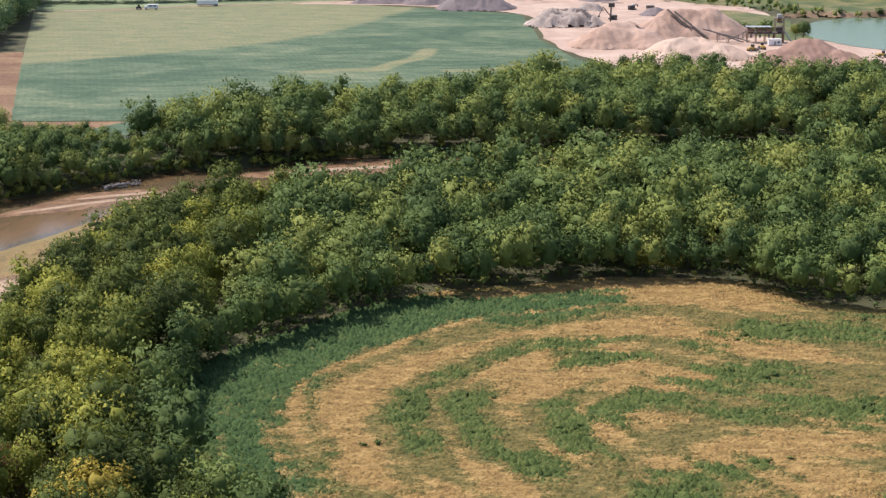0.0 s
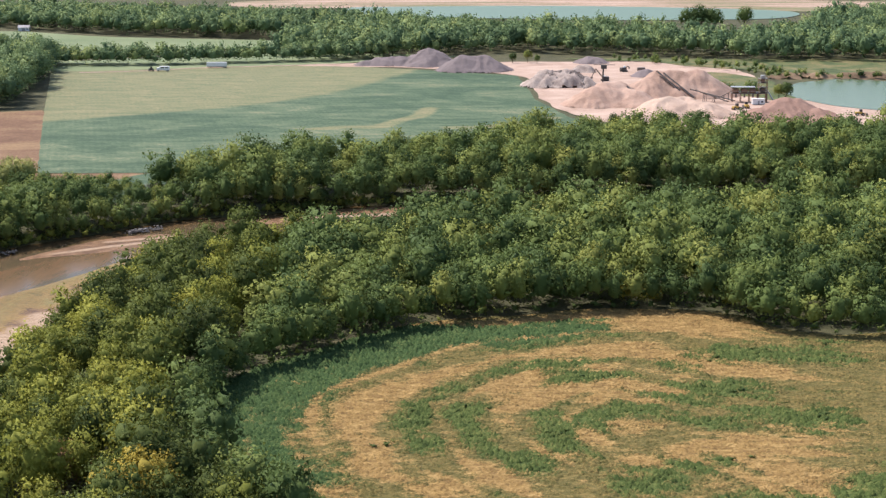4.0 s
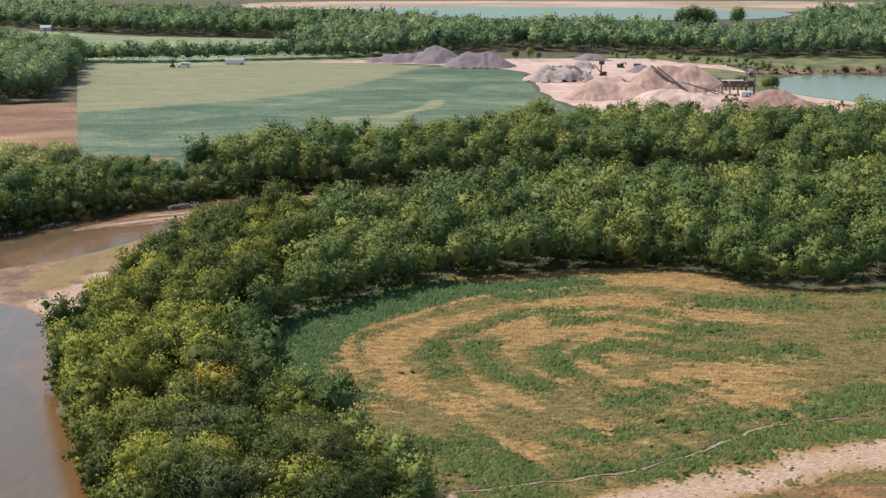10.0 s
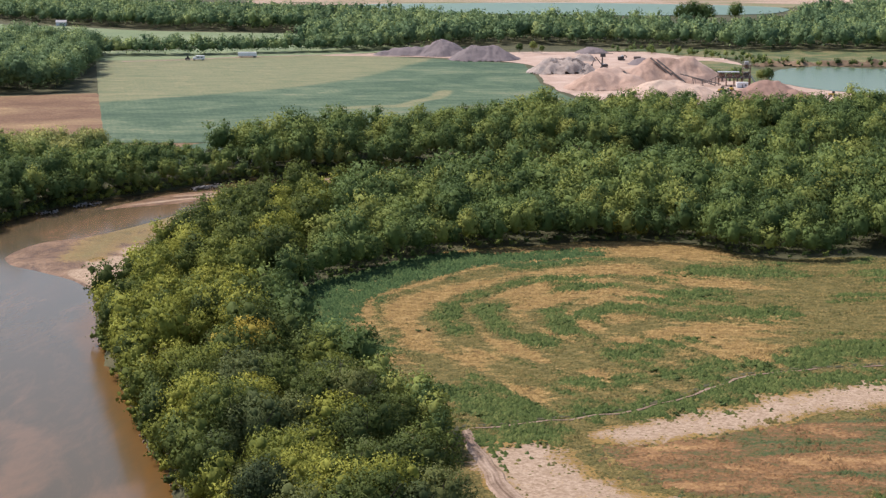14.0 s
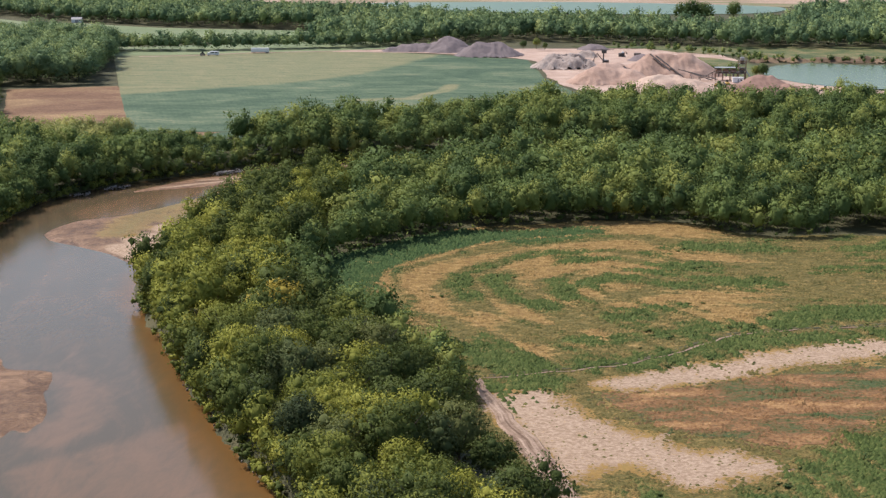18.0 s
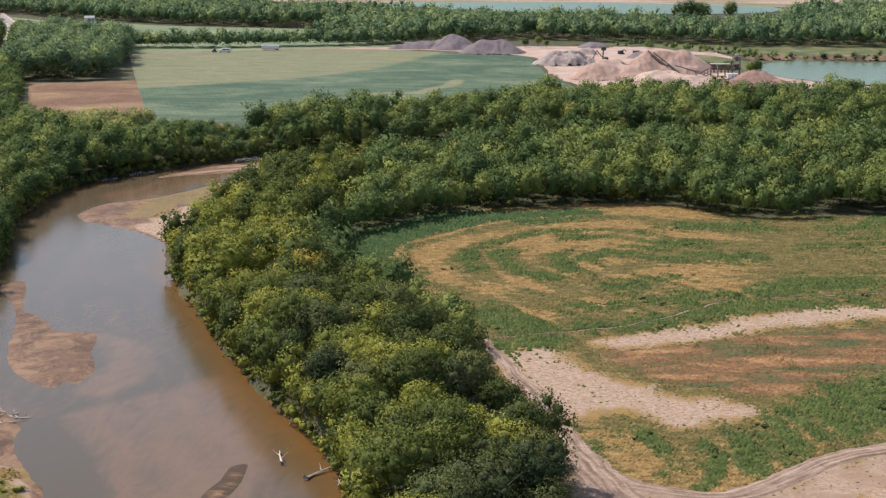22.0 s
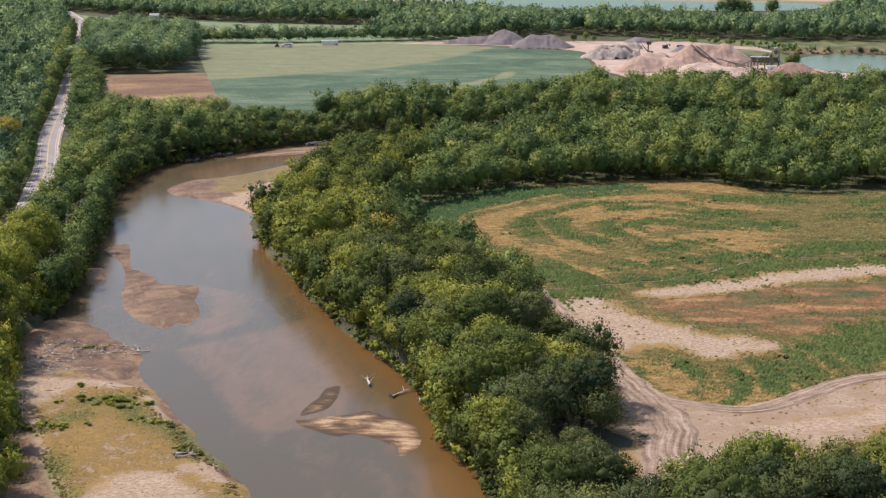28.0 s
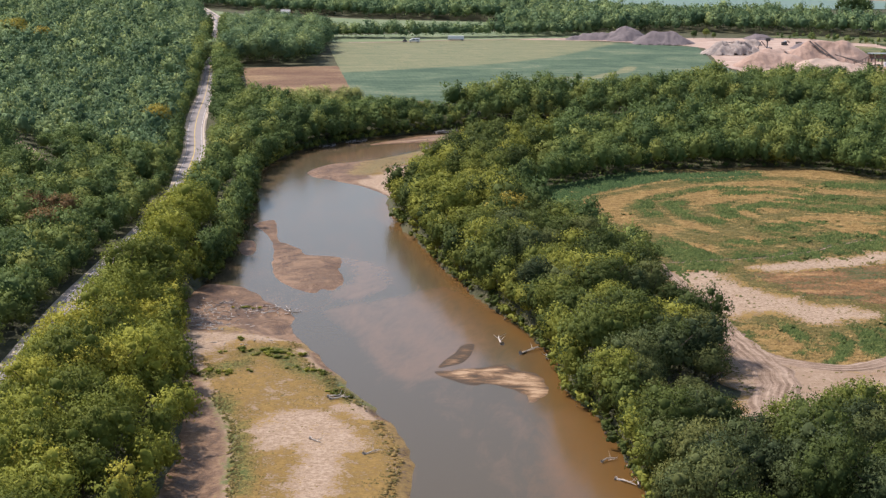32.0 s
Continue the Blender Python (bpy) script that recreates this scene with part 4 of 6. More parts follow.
KINDS = [tree_meshes(k) for k in range(8)]
LOW = [crown_arrays(np.random.default_rng(300 + k), 15.5, 5.4 + 0.6 * (k % 3), 9, 560, 0.42, 0.04, False, 0.4) for k in range(8)]
NEAR = [crown_arrays(np.random.default_rng(350 + k), 15.5, 5.0 + 0.5 * (k % 3), 13, 1250, 0.34, 0.05, False, 0.6) for k in range(6)]
WEED = [crown_arrays(np.random.default_rng(450 + k), 14, 7.5, 3, 27, 1.5, 0.0) for k in range(5)]
FAR = [crown_arrays(np.random.default_rng(400 + k), 14, 5.2, 5, 115, 0.66, 0.03, False, 0.4) for k in range(6)]


def scatter(poly, gap, seed, avoid=None):
    """Uneven places inside an outline."""
    r = np.random.default_rng(seed)
    lo, hi = poly.min(0), poly.max(0)
    xs, ys = np.meshgrid(np.arange(lo[0], hi[0], gap), np.arange(lo[1], hi[1], gap * 0.9))
    xs = xs + (np.arange(len(xs)) % 2)[:, None] * gap / 2
    x, y = (xs + r.normal(size=xs.shape) * gap * 0.22).ravel(), (ys + r.normal(size=ys.shape) * gap * 0.22).ravel()
    k = inside(x, y, poly)
    return np.stack([x[k], y[k]], 1)


def single_trees(places, seed, label, group, scale=(0.75, 1.15), foliage=None):
    r = np.random.default_rng(seed)
    zz = ground_height(places[:, 0], places[:, 1])
    for (x, y), z in zip(places, zz):
        trunk, crown, h = KINDS[r.integers(len(KINDS))]
        ob = new("tree")
        tagged(ob, label, "tree", group)
        s = r.uniform(*scale)
        ob.matrix_world = Matrix.LocRotScale((x, y, max(z, -4.0)), Euler((0, 0, r.uniform(0, 6.28))), (s, s, s * r.uniform(0.9, 1.1)))
        for name, me in (("trunk", trunk), ("crown", crown)):
            c = new(name, me)
            c.parent = ob
            if foliage and name == "crown":
                c.material_slots[0].link = "OBJECT"
                c.material_slots[0].material = foliage


def woods(name, places, kinds, seed, label, mat, scale=(0.75, 1.2), size=None, squash=1.0, heights=None):
    """A stand of many trees as one."""
    r = np.random.default_rng(seed)
    vs, fs, ns, tones, base = [], [], [], [], 0
    zz = (heights or ground_height)(places[:, 0], places[:, 1])
    for (x, y), z in zip(places, zz):
        v, f, w = kinds[r.integers(len(kinds))]
        a, s = r.uniform(0, 6.28), r.uniform(*scale) * (size(x, y) if size else 1.0)
        ca, sa = math.cos(a), math.sin(a)
        vs.append(np.stack([(v[:, 0] * ca - v[:, 1] * sa) * s + x, (v[:, 0] * sa + v[:, 1] * ca) * s + y, v[:, 2] * s * squash * r.uniform(0.9, 1.15) + max(z, -4.0)], 1))
        ns.append(np.stack([w[:, 0] * ca - w[:, 1] * sa, w[:, 0] * sa + w[:, 1] * ca, w[:, 2]], 1))
        fs.append(f + base)
        base += len(v)
        tones.append(np.full(len(v), r.random()))
    ob = new(name, mesh_of(name, np.concatenate(vs), np.concatenate(fs), mat, [("tone", np.concatenate(tones))], False, np.concatenate(ns)))
    return tagged(ob, label, "woods", kind="stuff")


def clear_of(places, line, gap):
    return places[away(places[:, 0], places[:, 1], line)[0] > gap]


def near_gap(x, y):
    """Lower growth towards the open corner of the fields."""
    behind = 0.36 * min(max((y - 375) / 15, 0), 1) * (-224 < x < -127)
    return 1.0 - max(behind, 0.26 * min(max((y - 335) / 25, 0), 1) * (-172 < x < -127))


def tall_north(x, y):
    return 1.0 + 0.22 * min(max((y - 250) / 30, 0), 1)


GROVE_S = np.array([(-11, -173), (-22, -140), (-29, -106), (-44, -68), (-59, -36), (-75, 0), (-90, 38), (-74, 100), (-68, 84), (-62, 60), (-48, 40), (-33, 17), (-21, -9), (-13, -41), (-1, -78), (7, -107), (11, -135), (5, -160)], float)
GROVE_SE = np.array([(-2, -215), (8, -199), (17, -204), (28, -217), (38, -190), (55, -188), (76, -184), (110, -180), (110, -262), (12, -272), (4, -240)], float)
GROVE_N = np.array([(-90, 38), (-96, 58), (-106, 92), (-117, 130), (-119, 190), (-113, 255), (-98, 286), (-64, 294), (-30, 310), (0, 332), (30, 346), (110, 356), (220, 362), (220, 216), (112, 214), (91, 213), (76, 222), (59, 238), (36, 240), (15, 235), (-6, 226), (-28, 216), (-45, 198), (-60, 177), (-72, 159), (-78, 139), (-76, 110), (-74, 100)], float)
WOODS_N = np.array([(-140, 398), (-100, 416), (-62, 436), (-32, 443), (34, 453), (120, 460), (250, 468), (250, 590), (182, 585), (132, 562), (69, 569), (9, 560), (-57, 500), (-95, 490), (-130, 450), (-150, 420)], float)
WEST = np.array([(-106, -320), (-118, -235), (-132, -165), (-150, -115), (-166, -60), (-174, 0), (-180, 40), (-188, 77), (-198, 129), (-206, 157), (-216, 205), (-216, 271), (-202, 318), (-180, 350), (-160, 376), (-152, 410), (-200, 434), (-225, 395), (-268, 420), (-290, 470), (-345, 660), (-362, 700), (-350, 640), (-300, 460), (-262, 325), (-238, 240), (-222, 185), (-205, 120), (-195, 60), (-188, 20), (-180, -30), (-173, -80), (-166, -120), (-160, -160), (-148, -260), (-147, -320)], float)
HILL = np.array([(-172, -250), (-180, -180), (-186, -140), (-198, -80), (-206, -25), (-214, 25), (-219, 67), (-228, 120), (-245, 182), (-262, 244), (-286, 322), (-307, 397), (-337, 508), (-480, 508), (-440, 420), (-290, 60), (-218, -110), (-185, -250)], float)
HILL_N = np.array([(-337, 508), (-391, 700), (-430, 840), (-476, 996), (-536, 1200), (-640, 1480), (-900, 1480), (-840, 1340), (-610, 780), (-480, 508)], float)
GAP = np.array([(-190, 372), (-165, 385), (-146, 395), (-132, 405), (-146, 428), (-180, 440), (-205, 440), (-206, 420)], float)
POPLARS = np.array([(-262, 415), (-225, 392), (-205, 425), (-205, 446), (-235, 440), (-262, 440)], float)
BLOCK = np.array([(-450, 1000), (-400, 830), (-368, 710), (-300, 725), (-335, 920), (-345, 960), (-420, 1040)], float)
HEDGE = np.array([(-440, 1040), (-345, 965), (-262, 975), (-156, 1010), (-105, 1035), (-105, 1060), (-160, 1030), (-262, 998), (-345, 990)], float)
FAR_E = np.array([(-205, 1050), (-150, 1030), (-105, 1035), (-20, 1090), (67, 1060), (131, 1050), (162, 1020), (420, 1030), (420, 1500), (280, 1420), (215, 1210), (165, 1130), (83, 1225), (-24, 1240), (-100, 1290), (-200, 1365), (-190, 1200)], float)
FAR_W = np.array([(-640, 1440), (-465, 1300), (-369, 1245), (-203, 1205), (-195, 1360), (-420, 1450), (-700, 1560)], float)

TRAIL = smooth([(-360, 230), (-322, 191), (-299, 162), (-272, 117)], False)


def along(line, gap, shift, jitter, seed):
    """Uneven places beside a line."""
    r = np.random.default_rng(seed)
    step = np.linalg.norm(np.diff(line, axis=0), axis=1)
    at = np.concatenate([[0], np.cumsum(step)])
    q = np.arange(0, at[-1], gap)
    p = np.stack([np.interp(q, at, line[:, 0]), np.interp(q, at, line[:, 1])], 1)
    d = np.gradient(p, axis=0)
    d /= np.linalg.norm(d, axis=1)[:, None]
    return p + np.stack([d[:, 1], -d[:, 0]], 1) * (shift + r.normal(size=(len(p), 1)) * jitter) + r.normal(size=p.shape) * jitter * 0.5


EDGE = [crown_arrays(np.random.default_rng(600 + k), 13.5, 4.3, 7, 430, 0.37, 0.0, False, 0.4) for k in range(6)]
meadow_line = smooth(MEADOW)[12:118]
grove_edge = np.concatenate([along(bank_e[(bank_e[:, 1] > 70) & (bank_e[:, 1] < 128)], 3.6, 3.0, 0.7, 76), along(bank_e[(bank_e[:, 1] > -245) & (bank_e[:, 1] < 85)], 5.5, 1.0, 0.8, 36), along(smooth([(-106, 92), (-117, 130), (-119, 190), (-113, 255), (-98, 286), (-64, 296), (-30, 313), (0, 336), (30, 350), (110, 360)], False), 6.0, 0.0, 1.0, 75)])
near = np.concatenate([scatter(GROVE_S, 9.8, 1), scatter(GROVE_SE, 10.5, 2)])
west = clear_of(scatter(WEST, 9.2, 5), road_line, 7.4)
west_cut = 30
open_side = (west[:, 1] > -185) & (west[:, 1] < -5) & (away(west[:, 0], west[:, 1], road_line)[0] < 13.5)
west = west[~open_side]
near_s = near[near[:, 1] < 20]
deep = (soft_noise(near_s[:, 0], near_s[:, 1], 13.0, 9.0) > np.where(near_s[:, 1] < -205, -0.10, 0.14))
single_trees(near_s[~deep], 11, "leafy green cottonwood on the river bank", "riverside grove", (0.75, 1.25))
single_trees(near_s[deep], 15, "dark green full-crowned tree on the river bank", "riverside grove", (0.75, 1.2), M_leaf_deep)
low_bank = np.array([(-15, -168), (-7, -195), (0, -216), (9, -202), (12, -180), (3, -162)], float)
single_trees(scatter(low_bank, 7.5, 13), 14, "low leafy tree on the cut bank", "riverside grove", (0.45, 0.75), M_leaf_deep)
single_trees(west[west[:, 1] < west_cut], 12, "yellowish green cottonwood between road and river", "roadside trees", (0.8, 1.3), M_leaf_warm)
grove_n = np.concatenate([near[near[:, 1] >= 20], scatter(GROVE_N, 9.2, 3)])
cut = (grove_n[:, 1] < 175) | (grove_n[:, 0] < -70)
woods("riverside_woods", grove_n[cut], NEAR, 21, "dense yellowish green woods beside the river", M_leaf, (0.65, 1.35))
woods("riverside_woods", grove_n[~cut], LOW, 20, "dense green woods round the meadow", M_leaf_far, (0.75, 1.3), tall_north)
woods("grove_edge_trees", grove_edge, EDGE, 38, "leafy trees at the edge of the woods", M_leaf, (0.7, 1.25))
woods("grove_edge_trees", along(meadow_line, 6.0, -2.0, 1.0, 37), EDGE, 70, "leafy trees at the edge of the meadow", M_leaf_far, (0.85, 1.3))
woods("far_bank_woods", np.concatenate([scatter(WOODS_N, 9.2, 4)]), LOW, 22, "dense dark green woods on the far bank", M_leaf_far, (0.6, 1.35))
far_edge = np.concatenate([along(bank_w[(bank_w[:, 1] > -20)], 5.0, 0.2, 1.0, 39), along(bank_w[(bank_w[:, 1] > 260)], 5.0, -5.0, 1.5, 139), along(smooth([(-130, 455), (-95, 492), (-57, 505), (9, 562), (69, 571), (132, 566), (190, 585)], False), 7, 0, 2, 40)])
woods("far_bank_edge_trees", far_edge, EDGE, 45, "leafy trees leaning over the far bank", M_leaf_far, (0.75, 1.25), near_gap)
woods("bank_thicket", scatter(GAP, 6.0, 46), EDGE, 47, "low green thicket between field and river", M_leaf_far, (0.35, 0.65))
woods("roadside_edge_trees", np.concatenate([along(bank_w[(bank_w[:, 1] < -15) & (bank_w[:, 1] > -330)], 6.2, -2.0, 2.2, 71), along(road_line[(road_line[:, 1] > 0) & (road_line[:, 1] < 150)], 6.0, 8.0, 0.8, 72)]), EDGE, 74, "yellowish young trees below the road", M_leaf_warm, (0.6, 1.15))
woods("roadside_woods", west[west[:, 1] >= west_cut], LOW, 23, "green woods between the road and the river", M_leaf_far, (0.7, 1.2), near_gap)
hill = clear_of(clear_of(scatter(HILL, 9.2, 6), road_line, 7.2), TRAIL - (2.0, 5.0), 9.0)
woods("hillside_forest", hill[hill[:, 1] < 180], LOW, 24, "dense forest on the hillside above the road", M_leaf_far, (0.72, 1.15))
woods("hillside_forest", hill[hill[:, 1] >= 180], FAR, 29, "dense forest on the hillside above the road", M_leaf_hazed, (0.75, 1.2))
woods("hillside_forest", clear_of(scatter(HILL_N, 12.0, 6), road_line, 12.0), FAR, 24, "dense forest on the hillside above the road", M_leaf_hazed, (0.85, 1.6))
verge = np.concatenate([along(road_line[(road_line[:, 1] > -120) & (road_line[:, 1] < 720)], 6.5, -9.0, 0.9, 171), along(road_line[(road_line[:, 1] > 480) & (road_line[:, 1] < 1050)], 7.0, 8.0, 0.9, 172), along(road_line[(road_line[:, 1] > 700) & (road_line[:, 1] < 1050)], 8.0, -9.0, 0.9, 174)])
woods("roadside_edge_trees", verge, EDGE, 173, "leafy trees leaning over the road's edge", M_leaf_far, (0.6, 1.05), lambda x, y: 1.0 + 0.5 * (y > 560))
woods("woodlot", np.concatenate([scatter(BLOCK, 11.0, 7), along(np.array([(-384, 700), (-340, 704), (-297, 716)], float), 6.0, 0, 1.5, 107)]), LOW, 25, "dark green woodlot beside the stubble field", M_leaf_hazed, (1.0, 1.6))
woods("hedgerow", scatter(HEDGE, 6.6, 8), FAR, 26, "dark hedgerow behind the crop field", M_leaf_hazed, (0.7, 1.15))
woods("distant_woods", scatter(FAR_E, 11.6, 9), FAR, 27, "distant woods beyond the quarry", M_leaf_hazed, (1.0, 1.6))
woods("distant_woods", scatter(FAR_W, 10.5, 10), FAR, 28, "distant woods beyond the pale field", M_leaf_hazed, (1.0, 1.5))
woods("bank_shrubs", np.concatenate([along(bank_e[(bank_e[:, 1] > -240) & (bank_e[:, 1] < 110)], 3.0, -0.8, 0.7, 31), along(bank_w[bank_w[:, 1] > -30], 3.0, 2.2, 0.9, 32), along(bank_w[bank_w[:, 1] > -30], 3.0, 0.2, 0.9, 30)]), WEED, 33, "leafy shrubs hanging over the river bank", M_leaf, (0.16, 0.34))
woods("woodland_edge_shrubs", along(meadow_line, 6.0, 0.2, 1.0, 34), WEED, 35, "low shrubs along the edge of the woods", M_leaf_far, (0.12, 0.30))
M_poplar = leafy("pale_poplar_foliage", [(0.1, (0.20, 0.225, 0.075)), (0.9, (0.40, 0.385, 0.13))], 0.99)
woods("poplar_stand", scatter(POPLARS, 6.0, 48), LOW, 49, "pale green poplar stand beside the stubble field", M_poplar, (0.62, 0.9))

track_far = main_track[44:]
weeds = np.concatenate([along(track_far, 1.3, 5.5, 3.2, 61), along(track_far, 1.3, -5.0, 2.6, 62)] + [scatter(p, 3.2, 163 + k) for k, p in enumerate(LUSH[1:])])
weeds = weeds[(soft_noise(weeds[:, 0], weeds[:, 1], 10.0, 5.0) > 0.22) & (away(weeds[:, 0], weeds[:, 1], main_track)[0] > 1.2)]
M_bush = leafy("bush_foliage", [(0.1, (0.060, 0.092, 0.030)), (0.6, (0.105, 0.138, 0.040)), (0.95, (0.18, 0.19, 0.055))], 0.985)
woods("meadow_weeds", weeds, WEED, 65, "leafy green weeds in bands across the meadow", M_bush, (0.05, 0.17), None, 0.5)

# ---- single trees that stand apart ----


def lone_tree(x, y, size, label, wide=1.0, kind=0, foliage=None):
    trunk, crown, h = KINDS[kind]
    ob = tagged(new("tree"), label, "tree")
    s = size / h
    ob.matrix_world = Matrix.LocRotScale((x, y, float(ground_height(np.array([x]), np.array([y]))[0])), Euler((0, 0, x)), (s * wide, s * wide, s))
    for name, me in (("trunk", trunk), ("crown", crown)):
        c = new(name, me)
        c.parent = ob
        if foliage and name == "crown":
            c.material_slots[0].link = "OBJECT"
            c.material_slots[0].material = foliage


M_yellowing = leafy("yellowing_foliage", [(0.1, (0.20, 0.19, 0.035)), (0.9, (0.42, 0.33, 0.06))], 0.8)
for x, y, size, wide, kind, label in (
        (46, 628, 10, 0.8, 2, "small round tree by the sand pit"), (72, 604, 15, 1.1, 3, "broad dark tree in front of the quarry"), (86, 603, 15, 1.1, 5, "broad dark tree in front of the quarry"),
        (-130, 416, 17, 1.15, 1, "large round tree on the far bank"), (-123, 285, 7, 1.0, 4, "small bushy tree on the sand point"), (-325, 566, 19, 1.2, 6, "tall spreading tree beside the road"),
        (135, 1282, 24, 0.9, 0, "tall open tree before the far lake"), (146, 1284, 26, 0.9, 2, "tall open tree before the far lake"), (157, 1282, 24, 0.9, 5, "tall open tree before the far lake"),
        (188, 1320, 23, 0.8, 7, "tall narrow tree before the far lake"), (154, 772, 12, 0.9, 3, "green tree beside the gravel plant"), (150, 776, 10, 0.9, 1, "green tree beside the gravel plant"),
        (-15, 1002, 8, 0.9, 2, "young tree beside the dark stockpile"), (-4, 1006, 10, 0.8, 4, "young tree beside the dark stockpile"), (3, 1000, 7, 0.9, 6, "young tree beside the dark stockpile")):
    lone_tree(x, y, size, label, wide, kind, M_leaf_far)
for x, y, size, wide, kind in ((36, 236, 8, 1.0, 1), (44, 236, 7, 1.1, 4)):
    lone_tree(x, y, size, "low yellowing tree at the edge of the woods", wide, kind, M_yellowing)
woods("quarry_brush", np.concatenate([along(smooth([(60, 1020), (110, 1000), (160, 940), (170, 900)], False), 3.0, 0, 8, 41), along(smooth([(95, 850), (125, 830), (140, 800)], False), 3.0, 0, 6, 42), along(smooth([(170, 905), (230, 900), (330, 905)], False), 4.0, 0, 5, 43)]),
      FAR, 44, "green brush on the quarry's banks", M_leaf_far, (0.22, 0.55))
lone_tree(-64, 36, 18, "bright yellowish green tree at the grove's edge", 1.1, 2, M_yellowing)
for x, y, size, wide, kind in ((5, -118, 18, 1.0, 3), (9, -131, 17, 1.0, 6), (7, -144, 18, 1.05, 1), (0, -152, 17, 1.0, 5), (11, -152, 12, 1.1, 2)):
    lone_tree(x, y, size, "dark green full-crowned tree beside the track", wide, kind, M_leaf_deep)
M_russet = leafy("russet_foliage", [(0.1, (0.12, 0.078, 0.035)), (0.9, (0.24, 0.145, 0.06))], 0.99)
lone_tree(-86, 63, 12, "reddish brown tree among the green grove", 1.1, 5, M_russet)
for x, y, size, kind in ((-234, 2, 17, 3), (-224, -10, 16, 5), (-228, 18, 16, 1), (-242, 14, 15, 2)):
    lone_tree(x, y, size, "russet brown tree on the wooded hillside", 1.15, kind, M_russet)
for x, y, size, kind in ((-498, 602, 22, 4), (-507, 640, 21, 6), (-474, 606, 20, 3), (-484, 596, 18, 1), (-283, 293, 17, 2), (-290, 305, 15, 5)):
    lone_tree(x, y, size, "yellow-leaved tree on the wooded hillside", 1.1, kind, M_yellowing)

trail = ribbon("hillside_trail", TRAIL, 7.0, 0, M_track, "pale dirt trail cut across the wooded hillside", "trail")
co = np.array([v.co for v in trail.data.vertices])
co[:, 2] = ground_height(co[:, 0], co[:, 1]) + 0.5
trail.data.vertices.foreach_set("co", co.astype(np.float32).ravel())

M_twig = speckled("bare_twigs", [(0.36, (0.16, 0.13, 0.11)), (0.64, (0.30, 0.26, 0.23))], 0.8, 6)


def bare_shrub(x, y, size, seed, label):
    """A leafless shrub: many thin stems fanning out from the base, each with side twigs."""
    r = np.random.default_rng(seed)
    ob = tagged(new("bare_shrub"), label, "shrub")
    ob.matrix_world = Matrix.Translation((x, y, 0))
    for k in range(14):
        a, w = k * 2.4 + r.random(), size * r.uniform(0.2, 0.55)
        h = size * r.uniform(0.7, 1.0)
        tip = (w * math.cos(a), w * math.sin(a), h)
        arms = [limb([(0.1 * math.cos(a), 0.1 * math.sin(a), -0.2), (w * 0.45 * math.cos(a), w * 0.45 * math.sin(a), h * 0.55), tip], [0.13, 0.09, 0.03], 4)]
        for i in range(4):
            u = 0.4 + 0.14 * i
            base = np.array((tip[0] * u, tip[1] * u, h * (0.2 + 0.8 * u)))
            arms.append(limb([base, base + r.normal(size=3) * (0.5, 0.5, 0.2) + (0, 0, 0.8)], [0.05, 0.02], 3))
        c = new("stem", mesh_of("stem", *join_arrays(arms), M_twig, (), False))
        c.parent = ob


for i, (x, y, size) in enumerate(((-148, 414, 7), (-142, 418, 8), (-139, 412, 6), (-152, 420, 6))):
    bare_shrub(x, y, size, 800 + i, "grey leafless shrub among the green thicket")
bare_shrub(12, -143, 11, 810, "bleached leafless tree at the grove's edge")


# ---- tall grass ----


def tufts(name, places, tall, dry, lush, mat, label, seed, wide=0.85, z=0.1):
    """Mounded clumps of grass, too many to count."""
    r = np.random.default_rng(seed)
    n = len(places)
    a = r.uniform(0, 6.283, (n, 1)) + np.arange(5) * 1.2566
    rad = wide * (0.6 + 0.8 * r.random((n, 5))) * (0.7 + 0.6 * r.random((n, 1)))
    h = tall * (0.6 + 0.7 * r.random(n))
    rim = np.stack([places[:, :1] + rad * np.cos(a), places[:, 1:] + rad * np.sin(a), np.full((n, 5), z - 0.1) + r.random((n, 5)) * 0.2 * h[:, None]], 2)
    lean = r.normal(size=(n, 2)) * 0.18
    tip = np.stack([places[:, 0] + lean[:, 0], places[:, 1] + lean[:, 1], z + h], 1)[:, None, :]
    v = np.concatenate([rim, tip], 1).reshape(-1, 3)
    k = np.arange(5)
    f = (6 * np.arange(n)[:, None, None] + np.stack([k, (k + 1) % 5, np.full(5, 5)], 1)[None]).reshape(-1, 3)
    out = np.stack([np.cos(a), np.sin(a), np.full(a.shape, 0.9)], 2)
    up = np.broadcast_to(np.array((0.0, 0.0, 1.0)), (n, 1, 3)) + r.normal(size=(n, 1, 3)) * 0.15
    ways = np.concatenate([out, up], 1).reshape(-1, 3)
    ways /= np.linalg.norm(ways, axis=1)[:, None]
    ob = new(name, mesh_of(name, v, f, mat, [("dry", np.repeat(dry, 6)), ("lush", np.repeat(lush, 6)), ("reed", np.repeat(reed_value(places[:, 0], places[:, 1]), 6))], False, ways))
    return tagged(ob, label, "grass", kind="stuff")


